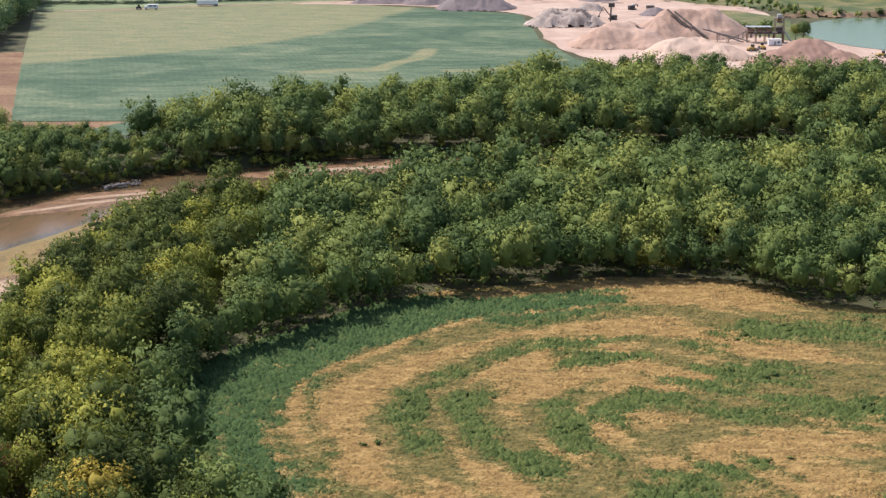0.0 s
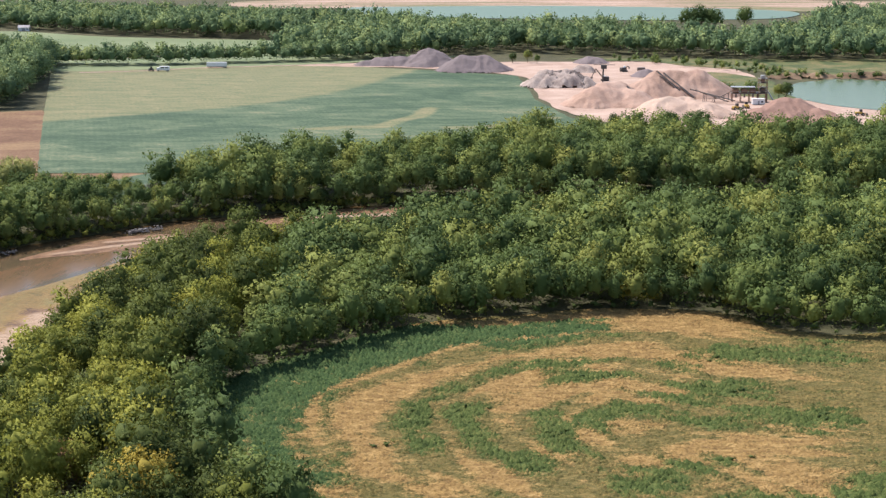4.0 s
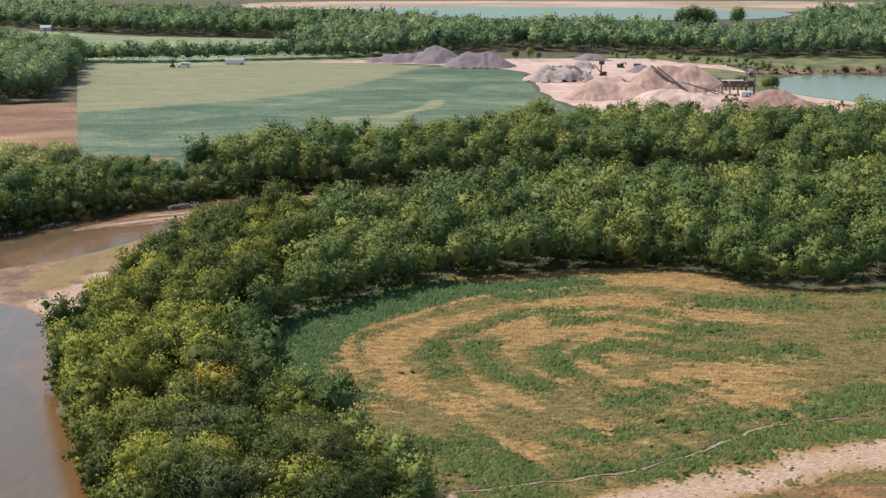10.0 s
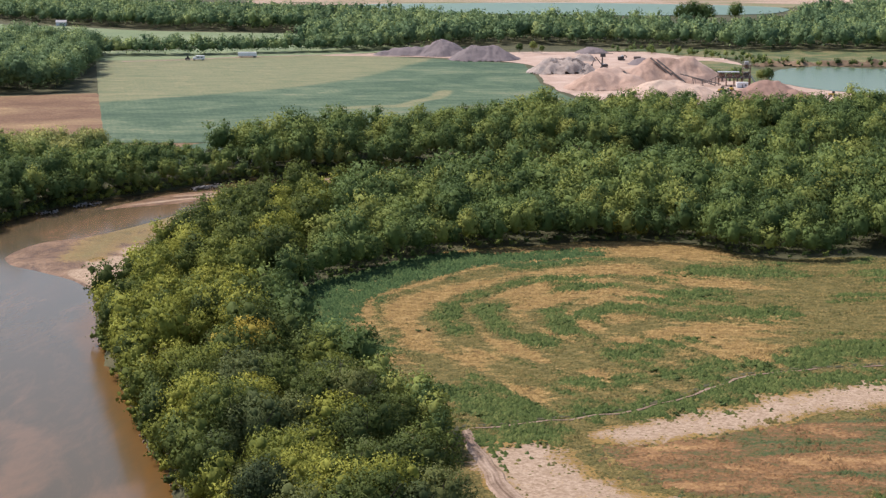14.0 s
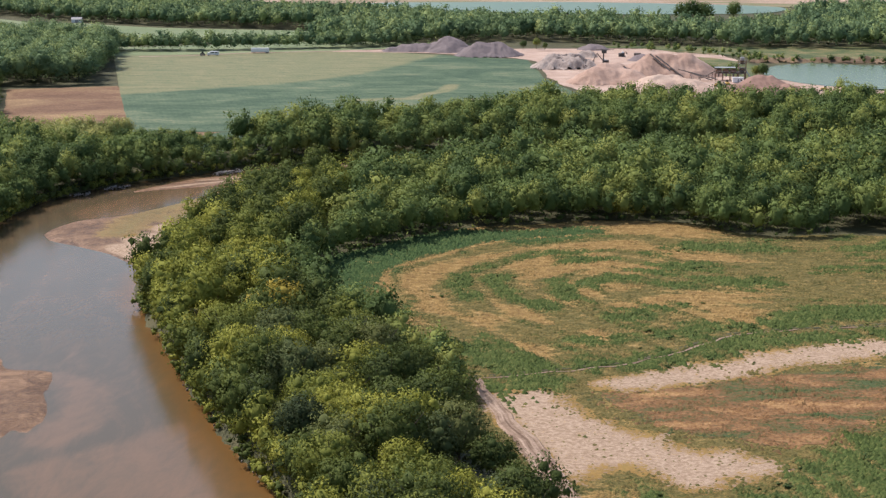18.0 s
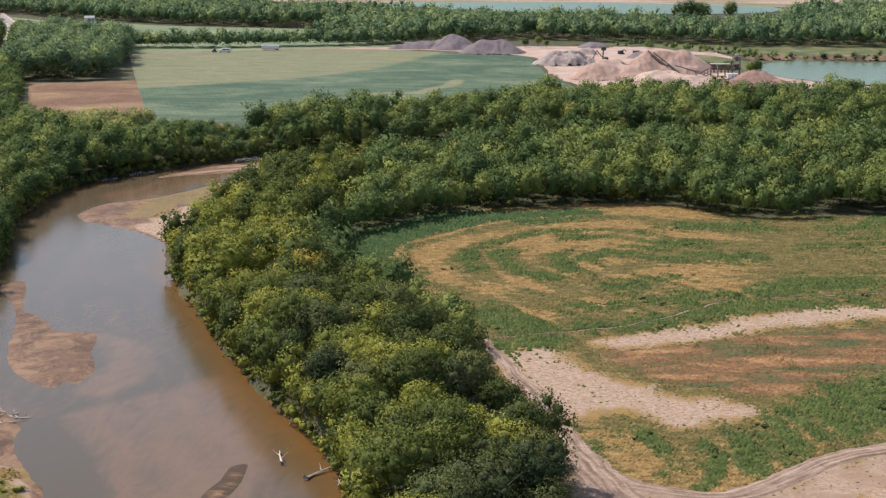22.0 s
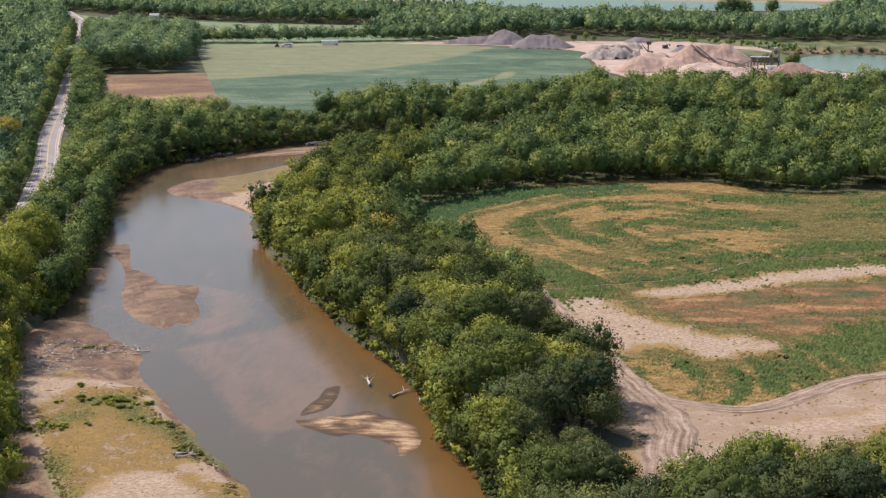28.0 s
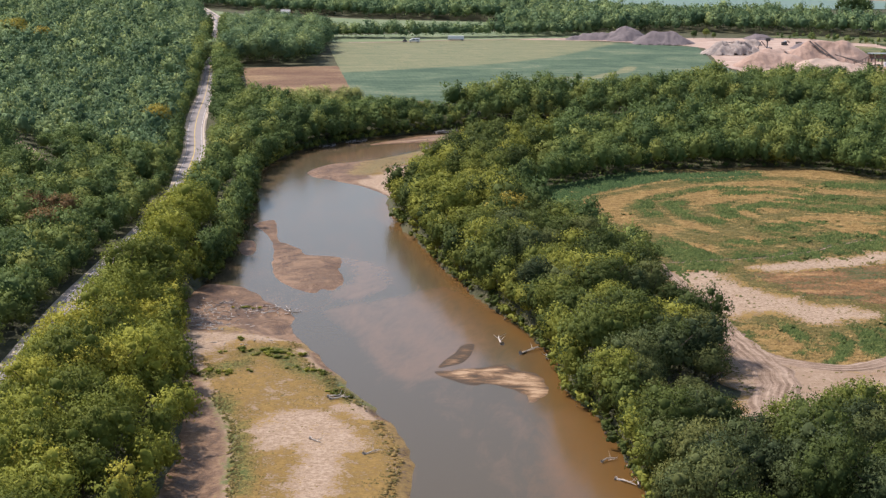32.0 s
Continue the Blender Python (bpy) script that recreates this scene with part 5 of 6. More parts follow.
mead = ragged(smooth(MEADOW), 3, 15)
view = np.array([(-80, 90), (-80, 245), (215, 245), (180, 60), (130, -180), (10, -180)], float)
r = np.random.default_rng(55)
g = np.stack([r.uniform(-80, 215, 190000), r.uniform(-180, 245, 190000)], 1)
g = g[inside(g[:, 0], g[:, 1], mead) & inside(g[:, 0], g[:, 1], view)]
gd, gl = dry_value(g[:, 0], g[:, 1]), lush_value(g[:, 0], g[:, 1])
bare = np.zeros(len(g), bool)
for poly in SAND_LINES:
    d = away(g[:, 0], g[:, 1], poly, True)[0]
    bare |= inside(g[:, 0], g[:, 1], poly) & (r.random(len(g)) > np.clip(0.95 - d / 9, 0.10, 1))
bare |= away(g[:, 0], g[:, 1], main_track[:46])[0] < 2.6
bare |= away(g[:, 0], g[:, 1], main_track[44:])[0] < 0.9
bare |= away(g[:, 0], g[:, 1], side_track)[0] < 4.0
keep = ~bare & (r.random(len(g)) < 0.62)
g, gd, gl = g[keep], gd[keep], gl[keep]
patch = soft_noise(g[:, 0], g[:, 1], 11.0, 4.0)
tall = 0.30 + 0.75 * np.clip(gl, 0, 1) + 0.35 * np.clip(patch, 0, 1)
russet = inside(g[:, 0] + r.normal(size=len(g)) * 3, g[:, 1] + r.normal(size=len(g)) * 3, RUSSET)
tufts("meadow_grass", g[~russet], tall[~russet], gd[~russet], gl[~russet], M_meadow, "tall green and straw-coloured grass", 56)
tufts("russet_meadow_grass", g[russet], tall[russet] * 1.3, gd[russet], gl[russet], M_drygrass, "russet seed-headed grass", 57)
g = np.stack([r.uniform(-165, -50, 26000), r.uniform(-262, -30, 26000)], 1)
gv = spit_veg(g[:, 0], g[:, 1])
sparse = (r.random(len(g)) < 0.10) & (spit_mud(g[:, 0], g[:, 1]) < 0.2) & (g[:, 1] < -100)
g = g[((gv > 0.40 + 0.4 * r.random(len(g))) | sparse) & inside(g[:, 0], g[:, 1], SPIT) & (away(g[:, 0], g[:, 1], SPIT, True)[0] > 3)]
gg = spit_green(g[:, 0], g[:, 1])
tufts("spit_grass", g, 0.18 + 0.22 * gg, 0.62 - 0.4 * gg + 0.25 * soft_noise(g[:, 0], g[:, 1], 7.0, 2.0), -0.4 + 0.35 * gg, M_meadow, "short green and golden grass on the sand spit", 58, 0.45, LEVEL + 1.42)

r = np.random.default_rng(621)
for (x, y), (wx, wy), n in (((-114, -121), (5.5, 2.2), 48), ((-125.4, -106.7), (1.0, 0.8), 4), ((-134.4, -66.1), (2.2, 0.9), 8), ((-123.7, -142), (5.0, 1.8), 40), ((-83, -157), (4.0, 2.5), 30), ((-97, -137), (3.5, 1.6), 22)):
    spots = np.stack([x + r.normal(size=n) * wx, y + r.normal(size=n) * wy], 1)
    spots = spots[inside(spots[:, 0], spots[:, 1], SPIT) & (away(spots[:, 0], spots[:, 1], SPIT, True)[0] > 3.0)]
    woods("spit_shrubs", spots, LOW, 622 + n, "low green willow shrubs on the sand spit", M_leaf_warm, (0.08, 0.20), None, 0.42, lambda x, y: spit_height(x, y) - 0.25)

# ---- made things ----


def paint(name, rgb, rough=0.5, metal=0.0):
    m, t, b = material(name)
    n = noise_of(t, 0.9, 4, 0.7)
    t.links.new(mix_of(t, n, tuple(0.78 * c for c in rgb), rgb), b.inputs["Base Color"])
    b.inputs["Roughness"].default_value, b.inputs["Metallic"].default_value = rough, metal
    return m


M_panel = paint("white_panel", (0.78, 0.78, 0.77), 0.4)
M_tyre = paint("rubber", (0.025, 0.025, 0.027), 0.8)
M_steel = paint("weathered_steel", (0.16, 0.13, 0.11), 0.7, 0.3)
M_rust = paint("rusty_steel", (0.24, 0.14, 0.09), 0.8, 0.2)
M_glass = paint("dark_glass", (0.03, 0.035, 0.04), 0.1)
M_orange = paint("machine_yellow", (0.50, 0.33, 0.07), 0.5)
M_black = paint("dark_machine_paint", (0.06, 0.055, 0.05), 0.6)
M_galv = paint("galvanised_steel", (0.42, 0.42, 0.41), 0.45, 0.6)
M_wood = speckled("bleached_wood", [(0.36, (0.33, 0.28, 0.235)), (0.64, (0.60, 0.54, 0.47))], 0.8, 5)
M_stone = speckled("grey_stone", [(0.36, (0.20, 0.155, 0.13)), (0.64, (0.42, 0.35, 0.30))], 0.2, 2)
M_roof = paint("grey_roof", (0.30, 0.29, 0.29), 0.7)


def part(name, bm, mat, parent, label=""):
    me = bpy.data.meshes.new(name)
    bm.to_mesh(me)
    bm.free()
    me.materials.append(mat)
    ob = new(name, me)
    ob.parent = parent
    return tagged(ob, label)


def thing(name, x, y, z, turn, label, category, group=""):
    ob = tagged(new(name), label, category, group)
    ob.matrix_world = pose(x, y, z, 0, 0, turn)
    return ob


def box(x0, y0, z0, x1, y1, z1, bevel=0.05, bm=None):
    bm = bm or bmesh.new()
    made = bmesh.ops.create_cube(bm, size=1, matrix=Matrix.Translation(((x0 + x1) / 2, (y0 + y1) / 2, (z0 + z1) / 2)) @ Matrix.Diagonal((x1 - x0, y1 - y0, z1 - z0, 1)))
    if bevel:
        edges = {e for v in made["verts"] for e in v.link_edges}
        bmesh.ops.bevel(bm, geom=list(edges), offset=bevel, segments=1, affect="EDGES")
    return bm


def rod(a, b, radius, sides=8, bm=None):
    bm = bm or bmesh.new()
    a, b = Vector(a), Vector(b)
    m = Matrix.Translation((a + b) / 2) @ (b - a).to_track_quat("Z", "Y").to_matrix().to_4x4()
    bmesh.ops.create_cone(bm, cap_ends=True, segments=sides, radius1=radius, radius2=radius, depth=(b - a).length, matrix=m)
    return bm


def wheels(parent, places, radius, width, name="wheel"):
    for x, y in places:
        w = part(name, rod((x, y - width / 2, radius), (x, y + width / 2, radius), radius, 14), M_tyre, parent)
        part("rim", rod((x, y - width / 2 - 0.02, radius), (x, y + width / 2 + 0.02, radius), radius * 0.55, 10), M_galv, w)


# parked vehicles at the field's far edge
lorry = thing("box_trailer", -226, 956, 0.3, 4, "long white box trailer parked on the farm track", "trailer")
part("body", box(-7.2, -1.3, 1.1, 7.2, 1.3, 4.1, 0.08), M_panel, lorry)
part("chassis", box(-7.0, -0.5, 0.75, 7.0, 0.5, 1.1, 0.03), M_black, lorry)
part("rear_door", box(7.2, -1.2, 1.2, 7.26, 1.2, 4.0, 0.02), M_panel, lorry)
part("landing_leg", box(-4.6, -0.9, 0, -4.4, -0.7, 1.1, 0.02), M_black, lorry)
part("landing_leg", box(-4.6, 0.7, 0, -4.4, 0.9, 1.1, 0.02), M_black, lorry)
wheels(lorry, [(5.0, -1.1), (5.0, 1.1), (6.2, -1.1), (6.2, 1.1)], 0.5, 0.4)
camper = thing("delivery_truck", -259, 930, 0.3, 2, "white box truck with a dark cab on the farm track", "truck")
part("body", box(-2.6, -1.2, 0.9, 4.4, 1.2, 3.6, 0.1), M_panel, camper)
part("cab", box(-4.6, -1.1, 0.6, -2.7, 1.1, 2.6, 0.2), M_panel, camper)
part("windscreen", box(-4.66, -0.9, 1.6, -4.5, 0.9, 2.4, 0.03), M_glass, camper)
part("side_window", box(-1.5, -1.23, 2.2, 0.8, -1.2, 3.0, 0.01), M_glass, camper)
part("side_window", box(1.6, -1.23, 2.2, 3.4, -1.2, 3.0, 0.01), M_glass, camper)
wheels(camper, [(-3.6, -1.0), (-3.6, 1.0), (3.0, -1.0), (3.0, 1.0)], 0.48, 0.35)
digger = thing("farm_machine", -268, 931, 0.3, 20, "small dark farm machine beside the white truck", "machine")
part("body", box(-1.6, -0.9, 0.7, 1.6, 0.9, 2.0, 0.15), M_black, digger)
part("cab", box(-0.6, -0.8, 2.0, 0.8, 0.8, 3.2, 0.1), M_glass, digger)
wheels(digger, [(-1.1, -1.0), (-1.1, 1.0), (1.2, -1.0), (1.2, 1.0)], 0.7, 0.4)

# farmhouse shed beyond the pale field
shed = thing("farm_shed", -470, 1296, 0.2, 8, "white farm shed with a low grey gable roof", "shed")
bm = box(-5, -3.5, 0, 5, 3.5, 3.2, 0.03)
part("wall", bm, M_panel, shed)
bm = bmesh.new()
vs = [bm.verts.new(c) for c in ((-5.4, -4, 3.1), (5.4, -4, 3.1), (5.4, 0, 5.2), (-5.4, 0, 5.2), (-5.4, 4, 3.1), (5.4, 4, 3.1), (-5.4, 0, 4.9), (5.4, 0, 4.9))]
for f in ((0, 1, 2, 3), (3, 2, 5, 4), (0, 3, 6), (1, 7, 2), (3, 4, 6), (2, 7, 5), (0, 6, 7, 1), (4, 5, 7, 6)):
    bm.faces.new([vs[i] for i in f])
part("roof", bm, M_roof, shed)
part("door", box(-1.5, -3.58, 0, 1.5, -3.5, 2.6, 0.02), M_roof, shed)
part("window", box(2.6, -3.56, 1.2, 3.8, -3.5, 2.2, 0.02), M_glass, shed)

# stockpiles


def stockpile(name, ridges, mat, label, cell=1.1, rough=0.5, seed=0.0):
    """Heaped loose material at its angle of repose: ridges of (x0, y0, x1, y1, height, slope)."""
    pts = np.array([(a, b) for q in ridges for a, b in (q[:2], q[2:4])], float)
    reach = max(q[4] / q[5] for q in ridges) + 3
    lo, hi = pts.min(0) - reach, pts.max(0) + reach
    gx, gy = np.meshgrid(np.arange(lo[0], hi[0], cell), np.arange(lo[1], hi[1], cell))
    x, y = gx.ravel(), gy.ravel()
    z = np.full(x.shape, -1.0)
    wob = soft_noise(x, y, 9.0, seed) * rough * 1.6 + soft_noise(x, y, 3.5, seed + 5) * rough * 0.9
    for x0, y0, x1, y1, h, sl in ridges:
        d, qx, qy = away(x, y, np.array([(x0, y0), (x1, y1)], float))
        turn = np.arctan2(y - qy, x - qx)
        rills = soft_noise(turn * 5 + qx * 0.35, d * 0.06, 1.0, seed + 2) + 0.6 * soft_noise(turn * 12 + qx * 0.8, d * 0.12, 1.0, seed + 3)
        z = np.maximum(z, h - sl * np.sqrt(d * d + 4) + sl * 2 + 0.75 * rills * np.clip(d / 5, 0, 1))
    z = z + wob * np.clip(z + 0.5, 0, 1.5)
    keepv = (z > -0.4).reshape(gx.shape)
    idx = np.arange(gx.size).reshape(gx.shape)
    k = keepv[:-1, :-1] & keepv[1:, :-1] & keepv[:-1, 1:] & keepv[1:, 1:]
    f = np.stack([idx[:-1, :-1][k], idx[:-1, 1:][k], idx[1:, 1:][k], idx[1:, :-1][k]], 1)
    used, inv = np.unique(f, return_inverse=True)
    v = np.stack([x, y, z + 0.28], 1)[used]
    return tagged(new(name, mesh_of(name, v, inv.reshape(f.shape), mat, (), False)), label, "stockpile")


stockpile("sand_mound", [(46, 752, 52, 756, 13, 0.60), (38, 745, 46, 752, 10.5, 0.6), (58, 748, 64, 744, 9, 0.6)], M_pink, "large pinkish tan sand pile", seed=1)
stockpile("sand_mound", [(78, 796, 106, 800, 15, 0.68), (72, 790, 78, 796, 12, 0.6)], M_pink, "long flat-topped pink sand pile", seed=2)
stockpile("sand_mound", [(76, 700, 88, 706, 10.0, 0.52), (92, 700, 100, 698, 8, 0.5)], M_sand, "broad pale sand pile in front", seed=3)
stockpile("gravel_mound", [(138, 674, 146, 676, 12.5, 0.56), (150, 672, 158, 668, 8, 0.45), (126, 668, 132, 670, 8, 0.5)], M_red, "reddish brown gravel pile", seed=4)
stockpile("rubble_mound", [(10, 848, 28, 850, 9.5, 0.62)], M_stone, "heap of broken grey concrete rubble", 1.6, 1.6, 5)
stockpile("rubble_mound", [(32, 938, 38, 938, 4.0, 0.6)], M_stone, "small heap of pale rubble", 1.6, 0.9, 6)
stockpile("dark_mound", [(-76, 988, -76, 990, 12, 0.56), (-112, 984, -86, 986, 6.0, 0.6), (-122, 982, -112, 984, 3.5, 0.5)], M_darkpile, "dark grey-brown asphalt millings pile", seed=7)
stockpile("dark_mound", [(-50, 946, -32, 948, 10.5, 0.62)], M_darkpile, "flat-topped dark millings pile", seed=8)
stockpile("dark_mound", [(76, 910, 80, 910, 4.5, 0.6)], M_darkpile, "small dark pile behind the sand", seed=9)
stockpile("dark_mound", [(40, 1006, 46, 1006, 4.5, 0.5)], M_darkpile, "low dark pile by the woods", seed=10)
stockpile("spoil_bank", [(168, 907, 230, 910, 2.6, 0.3), (230, 910, 340, 907, 3.0, 0.3)], M_brown, "eroded brown spoil bank above the lake", 2.0, 1.2, 11)

r = np.random.default_rng(77)
vs, fs, base = [], [], 0
for i in range(900):
    a, q = r.uniform(-1, 1), r.normal() * 0.55
    x, y = 19 + 17 * a, 848 + 9 * q
    h = max(0.2, 9.5 - 0.62 * math.hypot(max(abs(x - 19) - 9, 0), y - 849)) + 0.3
    s = r.uniform(0.35, 1.25)
    vs.append(ICO_V * s * r.uniform(0.5, 1.2, (12, 3)) + (x, y, h))
    fs.append(ICO_F + base)
    base += 12
tagged(new("rubble_blocks", mesh_of("rubble_blocks", np.concatenate(vs), np.concatenate(fs), M_stone)), "broken concrete blocks strewn over the heap", "rubble", kind="stuff")

# gravel plant: conveyors, screens, machines


def conveyor(a, b, label, width=1.1):
    a, b = Vector(a), Vector(b)
    ob = thing("conveyor", a.x, a.y, a.z, 0, label, "conveyor", "conveyors of the gravel plant")
    d = b - a
    side = Vector((-d.y, d.x, 0)).normalized() * width / 2
    for sgn in (-1, 1):
        part("side_beam", rod(side * sgn, d + side * sgn, 0.22, 6), M_steel, ob)
    bm = bmesh.new()
    up = Vector((0, 0, 0.3))
    for lift in (0.3, 0.24):
        bm.faces.new([bm.verts.new(c) for c in (side + Vector((0, 0, lift)), d + side + Vector((0, 0, lift)), d - side + Vector((0, 0, lift)), -side + Vector((0, 0, lift)))])
    part("belt", bm, M_tyre, ob)
    for u in (0.0, 1.0):
        part("drum", rod(d * u - side * 1.1 + up * 0.5, d * u + side * 1.1 + up * 0.5, 0.35, 10), M_rust, ob)
    for u in (0.45, 0.7):
        q = d * u
        for sgn in (-1, 1):
            part("leg", rod(q + side * sgn, (q.x + side.x * 3 * sgn, q.y + side.y * 3 * sgn, 0.3 - a.z), 0.12, 6), M_steel, ob)
    return ob


conveyor((96, 776, 1.2), (78, 792, 15.5), "dark steel stacking conveyor leaning on a sand pile")
conveyor((100, 774, 1.2), (82, 790, 14.5), "dark steel stacking conveyor beside another")
conveyor((121, 750, 2.5), (96, 760, 8.0), "low rusty conveyor feeding the screens")
conveyor((70, 736, 1.0), (58, 752, 10.5), "thin dark conveyor over a sand pile")
conveyor((112, 768, 1.5), (122, 765, 7.2), "short rusty conveyor up to the screens")
conveyor((118, 757, 1.2), (100, 768, 6.5), "low dark conveyor between the sand piles")

plant = thing("screening_plant", 131, 764, 0.3, 0, "rusty gravel screening plant on steel legs", "plant")
for x in (-10, -5, 0, 5, 10):
    for y in (-2.5, 2.5):
        part("leg", box(x - 0.2, y - 0.2, 0, x + 0.2, y + 0.2, 5.0, 0.02), M_rust, plant)
part("deck", box(-10.5, -3, 5.0, 10.5, 3, 5.5, 0.04), M_steel, plant)
for x in (-8, -3, 2):
    h = part("hopper", box(x - 2.0, -2.4, 5.5, x + 2.0, 2.4, 8.0, 0.5), M_rust, plant)
    part("chute", box(x - 0.5, -3.4, 3.0, x + 0.5, -2.4, 5.2, 0.1), M_steel, h)
part("roof", box(-10.8, -3.3, 8.9, 3.4, 3.3, 9.1, 0.05), M_galv, plant, "corrugated grey lean-to roof over the screens")
for x in (-10.4, -6.0, -1.5, 3.0):
    part("roof_post", rod((x, -3.0, 5.5), (x, -3.0, 8.9), 0.12, 6), M_steel, plant)
    part("roof_post", rod((x, 3.0, 5.5), (x, 3.0, 8.9), 0.12, 6), M_steel, plant)
for x in (5.4, 10.4):
    for y in (-2.6, 2.6):
        part("tower_post", rod((x, y, 0), (x, y, 14.0), 0.2, 6), M_rust, plant)
for z in (5.6, 8.6, 11.4, 13.8):
    part("platform", box(5.1, -2.9, z, 10.7, 2.9, z + 0.18, 0.03), M_steel, plant)
    part("platform_rail", box(5.1, -2.95, z + 1.0, 10.7, -2.88, z + 1.08, 0), M_galv, plant)
for z in (0.4, 5.8, 8.8):
    part("cross_brace", rod((5.4, -2.6, z), (10.4, -2.6, z + 4.2), 0.1, 5), M_rust, plant)
    part("cross_brace", rod((10.4, -2.6, z), (5.4, -2.6, z + 4.2), 0.1, 5), M_rust, plant)
part("crusher", box(6.2, -1.9, 5.8, 9.6, 1.9, 8.4, 0.4), M_black, plant)
part("feed_hopper", box(6.4, -1.8, 11.6, 9.4, 1.8, 13.6, 0.6), M_rust, plant)
part("motor_house", box(6.6, -1.6, 14.0, 9.2, 1.6, 16.0, 0.2), M_galv, plant)
part("chute", rod((9.8, -2.0, 8.0), (14.5, -3.0, 0.6), 0.45, 8), M_galv, plant, "slanting pale steel chute")
part("handrail", box(-10.5, -3.05, 6.4, 5.3, -2.95, 6.5, 0), M_galv, plant)
hut = thing("site_hut", 135, 751, 0.3, 5, "small white site hut below the plant", "hut")
part("wall", box(-3.6, -1.6, 0.2, 3.6, 1.6, 3.4, 0.06), M_panel, hut)
part("roof", box(-3.8, -1.8, 3.4, 3.8, 1.8, 3.6, 0.04), M_panel, hut)
part("door", box(-0.5, -1.66, 0.2, 0.5, -1.6, 2.3, 0.01), M_roof, hut)
part("window", box(1.4, -1.65, 1.3, 2.6, -1.6, 2.3, 0.01), M_glass, hut)


def loader(x, y, turn, label):
    ob = thing("wheel_loader", x, y, 0.3, turn, label, "loader", "machines in the quarry")
    part("body", box(-3.0, -1.0, 0.9, 0.6, 1.0, 2.2, 0.15), M_orange, ob)
    part("cab", box(-0.8, -0.8, 2.2, 0.7, 0.8, 3.6, 0.12), M_glass, ob)
    part("arm", rod((0.6, 0, 1.8), (3.0, 0, 0.9), 0.25, 6), M_orange, ob)
    part("bucket", box(2.8, -1.4, 0.2, 3.8, 1.4, 1.4, 0.2), M_steel, ob)
    wheels(ob, [(-2.1, -1.1), (-2.1, 1.1), (1.1, -1.1), (1.1, 1.1)], 0.8, 0.6)


loader(120, 725, 30, "yellow wheel loader by the screening plant")
loader(126, 733, 100, "yellow wheel loader near the white hut")
loader(186, 701, 5, "dark loader at the lake edge")


def dragline(x, y, turn, label, size=1.0):
    ob = thing("crawler_excavator", x, y, 0.3, turn, label, "excavator", "machines in the quarry")
    for yy in (-1.5, 1.5):
        part("track", box(-2.4, yy - 0.4, 0, 2.4, yy + 0.4, 1.0, 0.3), M_black, ob)
    part("house", box(-2.6, -1.5, 1.1, 1.6, 1.5, 2.9, 0.2), M_black, ob)
    part("cab", box(0.4, 0.3, 2.0, 1.9, 1.4, 3.8, 0.1), M_panel, ob)
    boom = part("boom", rod((1.4, 0, 2.2), (6.0 * size, 0, 7.5 * size), 0.35, 6), M_steel, ob)
    part("stick", rod((6.0 * size, 0, 7.5 * size), (8.5 * size, 0, 3.0), 0.28, 6), M_steel, boom)
    part("bucket", box(8.0 * size, -0.7, 1.8, 9.2 * size, 0.7, 3.0, 0.2), M_steel, boom)


dragline(49, 880, 200, "dark crawler excavator with a raised boom", 1.1)
dragline(64, 942, 30, "small pale excavator behind the stockpiles", 0.5)
mast = thing("stacker_mast", 47, 864, 0.3, 0, "tall dark stacker mast beside the rubble", "stacker")
part("post", rod((0, 0, 0), (0.5, 0, 11), 0.5, 8), M_black, mast)
part("head", box(-1.2, -1.2, 9.5, 2.6, 1.2, 12.0, 0.2), M_black, mast)
part("boom", rod((-6, 0, 12.2), (8, 1, 12.0), 0.22, 6), M_steel, mast)
bin_ob = thing("steel_bin", 76, 940, 0.3, 0, "dark steel feed bin on legs", "bin")
part("hopper", box(-2.8, -1.5, 1.2, 2.8, 1.5, 3.2, 0.3), M_steel, bin_ob)
for x in (-2.4, 2.4):
    for y in (-1.2, 1.2):
        part("leg", box(x - 0.12, y - 0.12, 0, x + 0.12, y + 0.12, 1.4, 0), M_steel, bin_ob)
tank = thing("storage_tank", -67, 1016, 0.3, 0, "white horizontal storage tank on saddles", "tank")
part("shell", rod((-3.5, 0, 2.0), (3.5, 0, 2.0), 1.5, 16), M_panel, tank)
for x in (-2, 2):
    part("saddle", box(x - 0.3, -1.2, 0, x + 0.3, 1.2, 0.9, 0.03), M_steel, tank)

# guard rail beside the road, river side
rail_line = np.array([q for q in road_line if 150 < q[1] < 380])
d = np.gradient(rail_line, axis=0)
d /= np.linalg.norm(d, axis=1)[:, None]
rail_at = rail_line + np.stack([d[:, 1], -d[:, 0]], 1) * 5.4
rail = thing("guard_rail", *rail_at[0], 0.4, 0, "galvanised steel guard rail along the river side of the road", "guard rail")
q0 = rail_at[0]
for a, b in zip(rail_at[:-1], rail_at[1:]):
    part("rail", box(-0.5, -0.04, -0.16, 0.5, 0.04, 0.16, 0.02), M_galv, rail).matrix_local = look(((a[0] + b[0]) / 2 - q0[0], (a[1] + b[1]) / 2 - q0[1], 0.65), (b[0] - q0[0], b[1] - q0[1], 0.65)) @ pose(0, 0, 0, 0, 90, 0) @ pose(0, 0, 0, 90, 0, 0) @ Matrix.Diagonal((float(np.hypot(*(b - a))), 1, 1, 1))
    for u in (0.0, 0.5):
        c = a + (b - a) * u - q0
        part("post", box(c[0] - 0.08, c[1] - 0.08, 0, c[0] + 0.08, c[1] + 0.08, 0.85, 0), M_wood, rail)

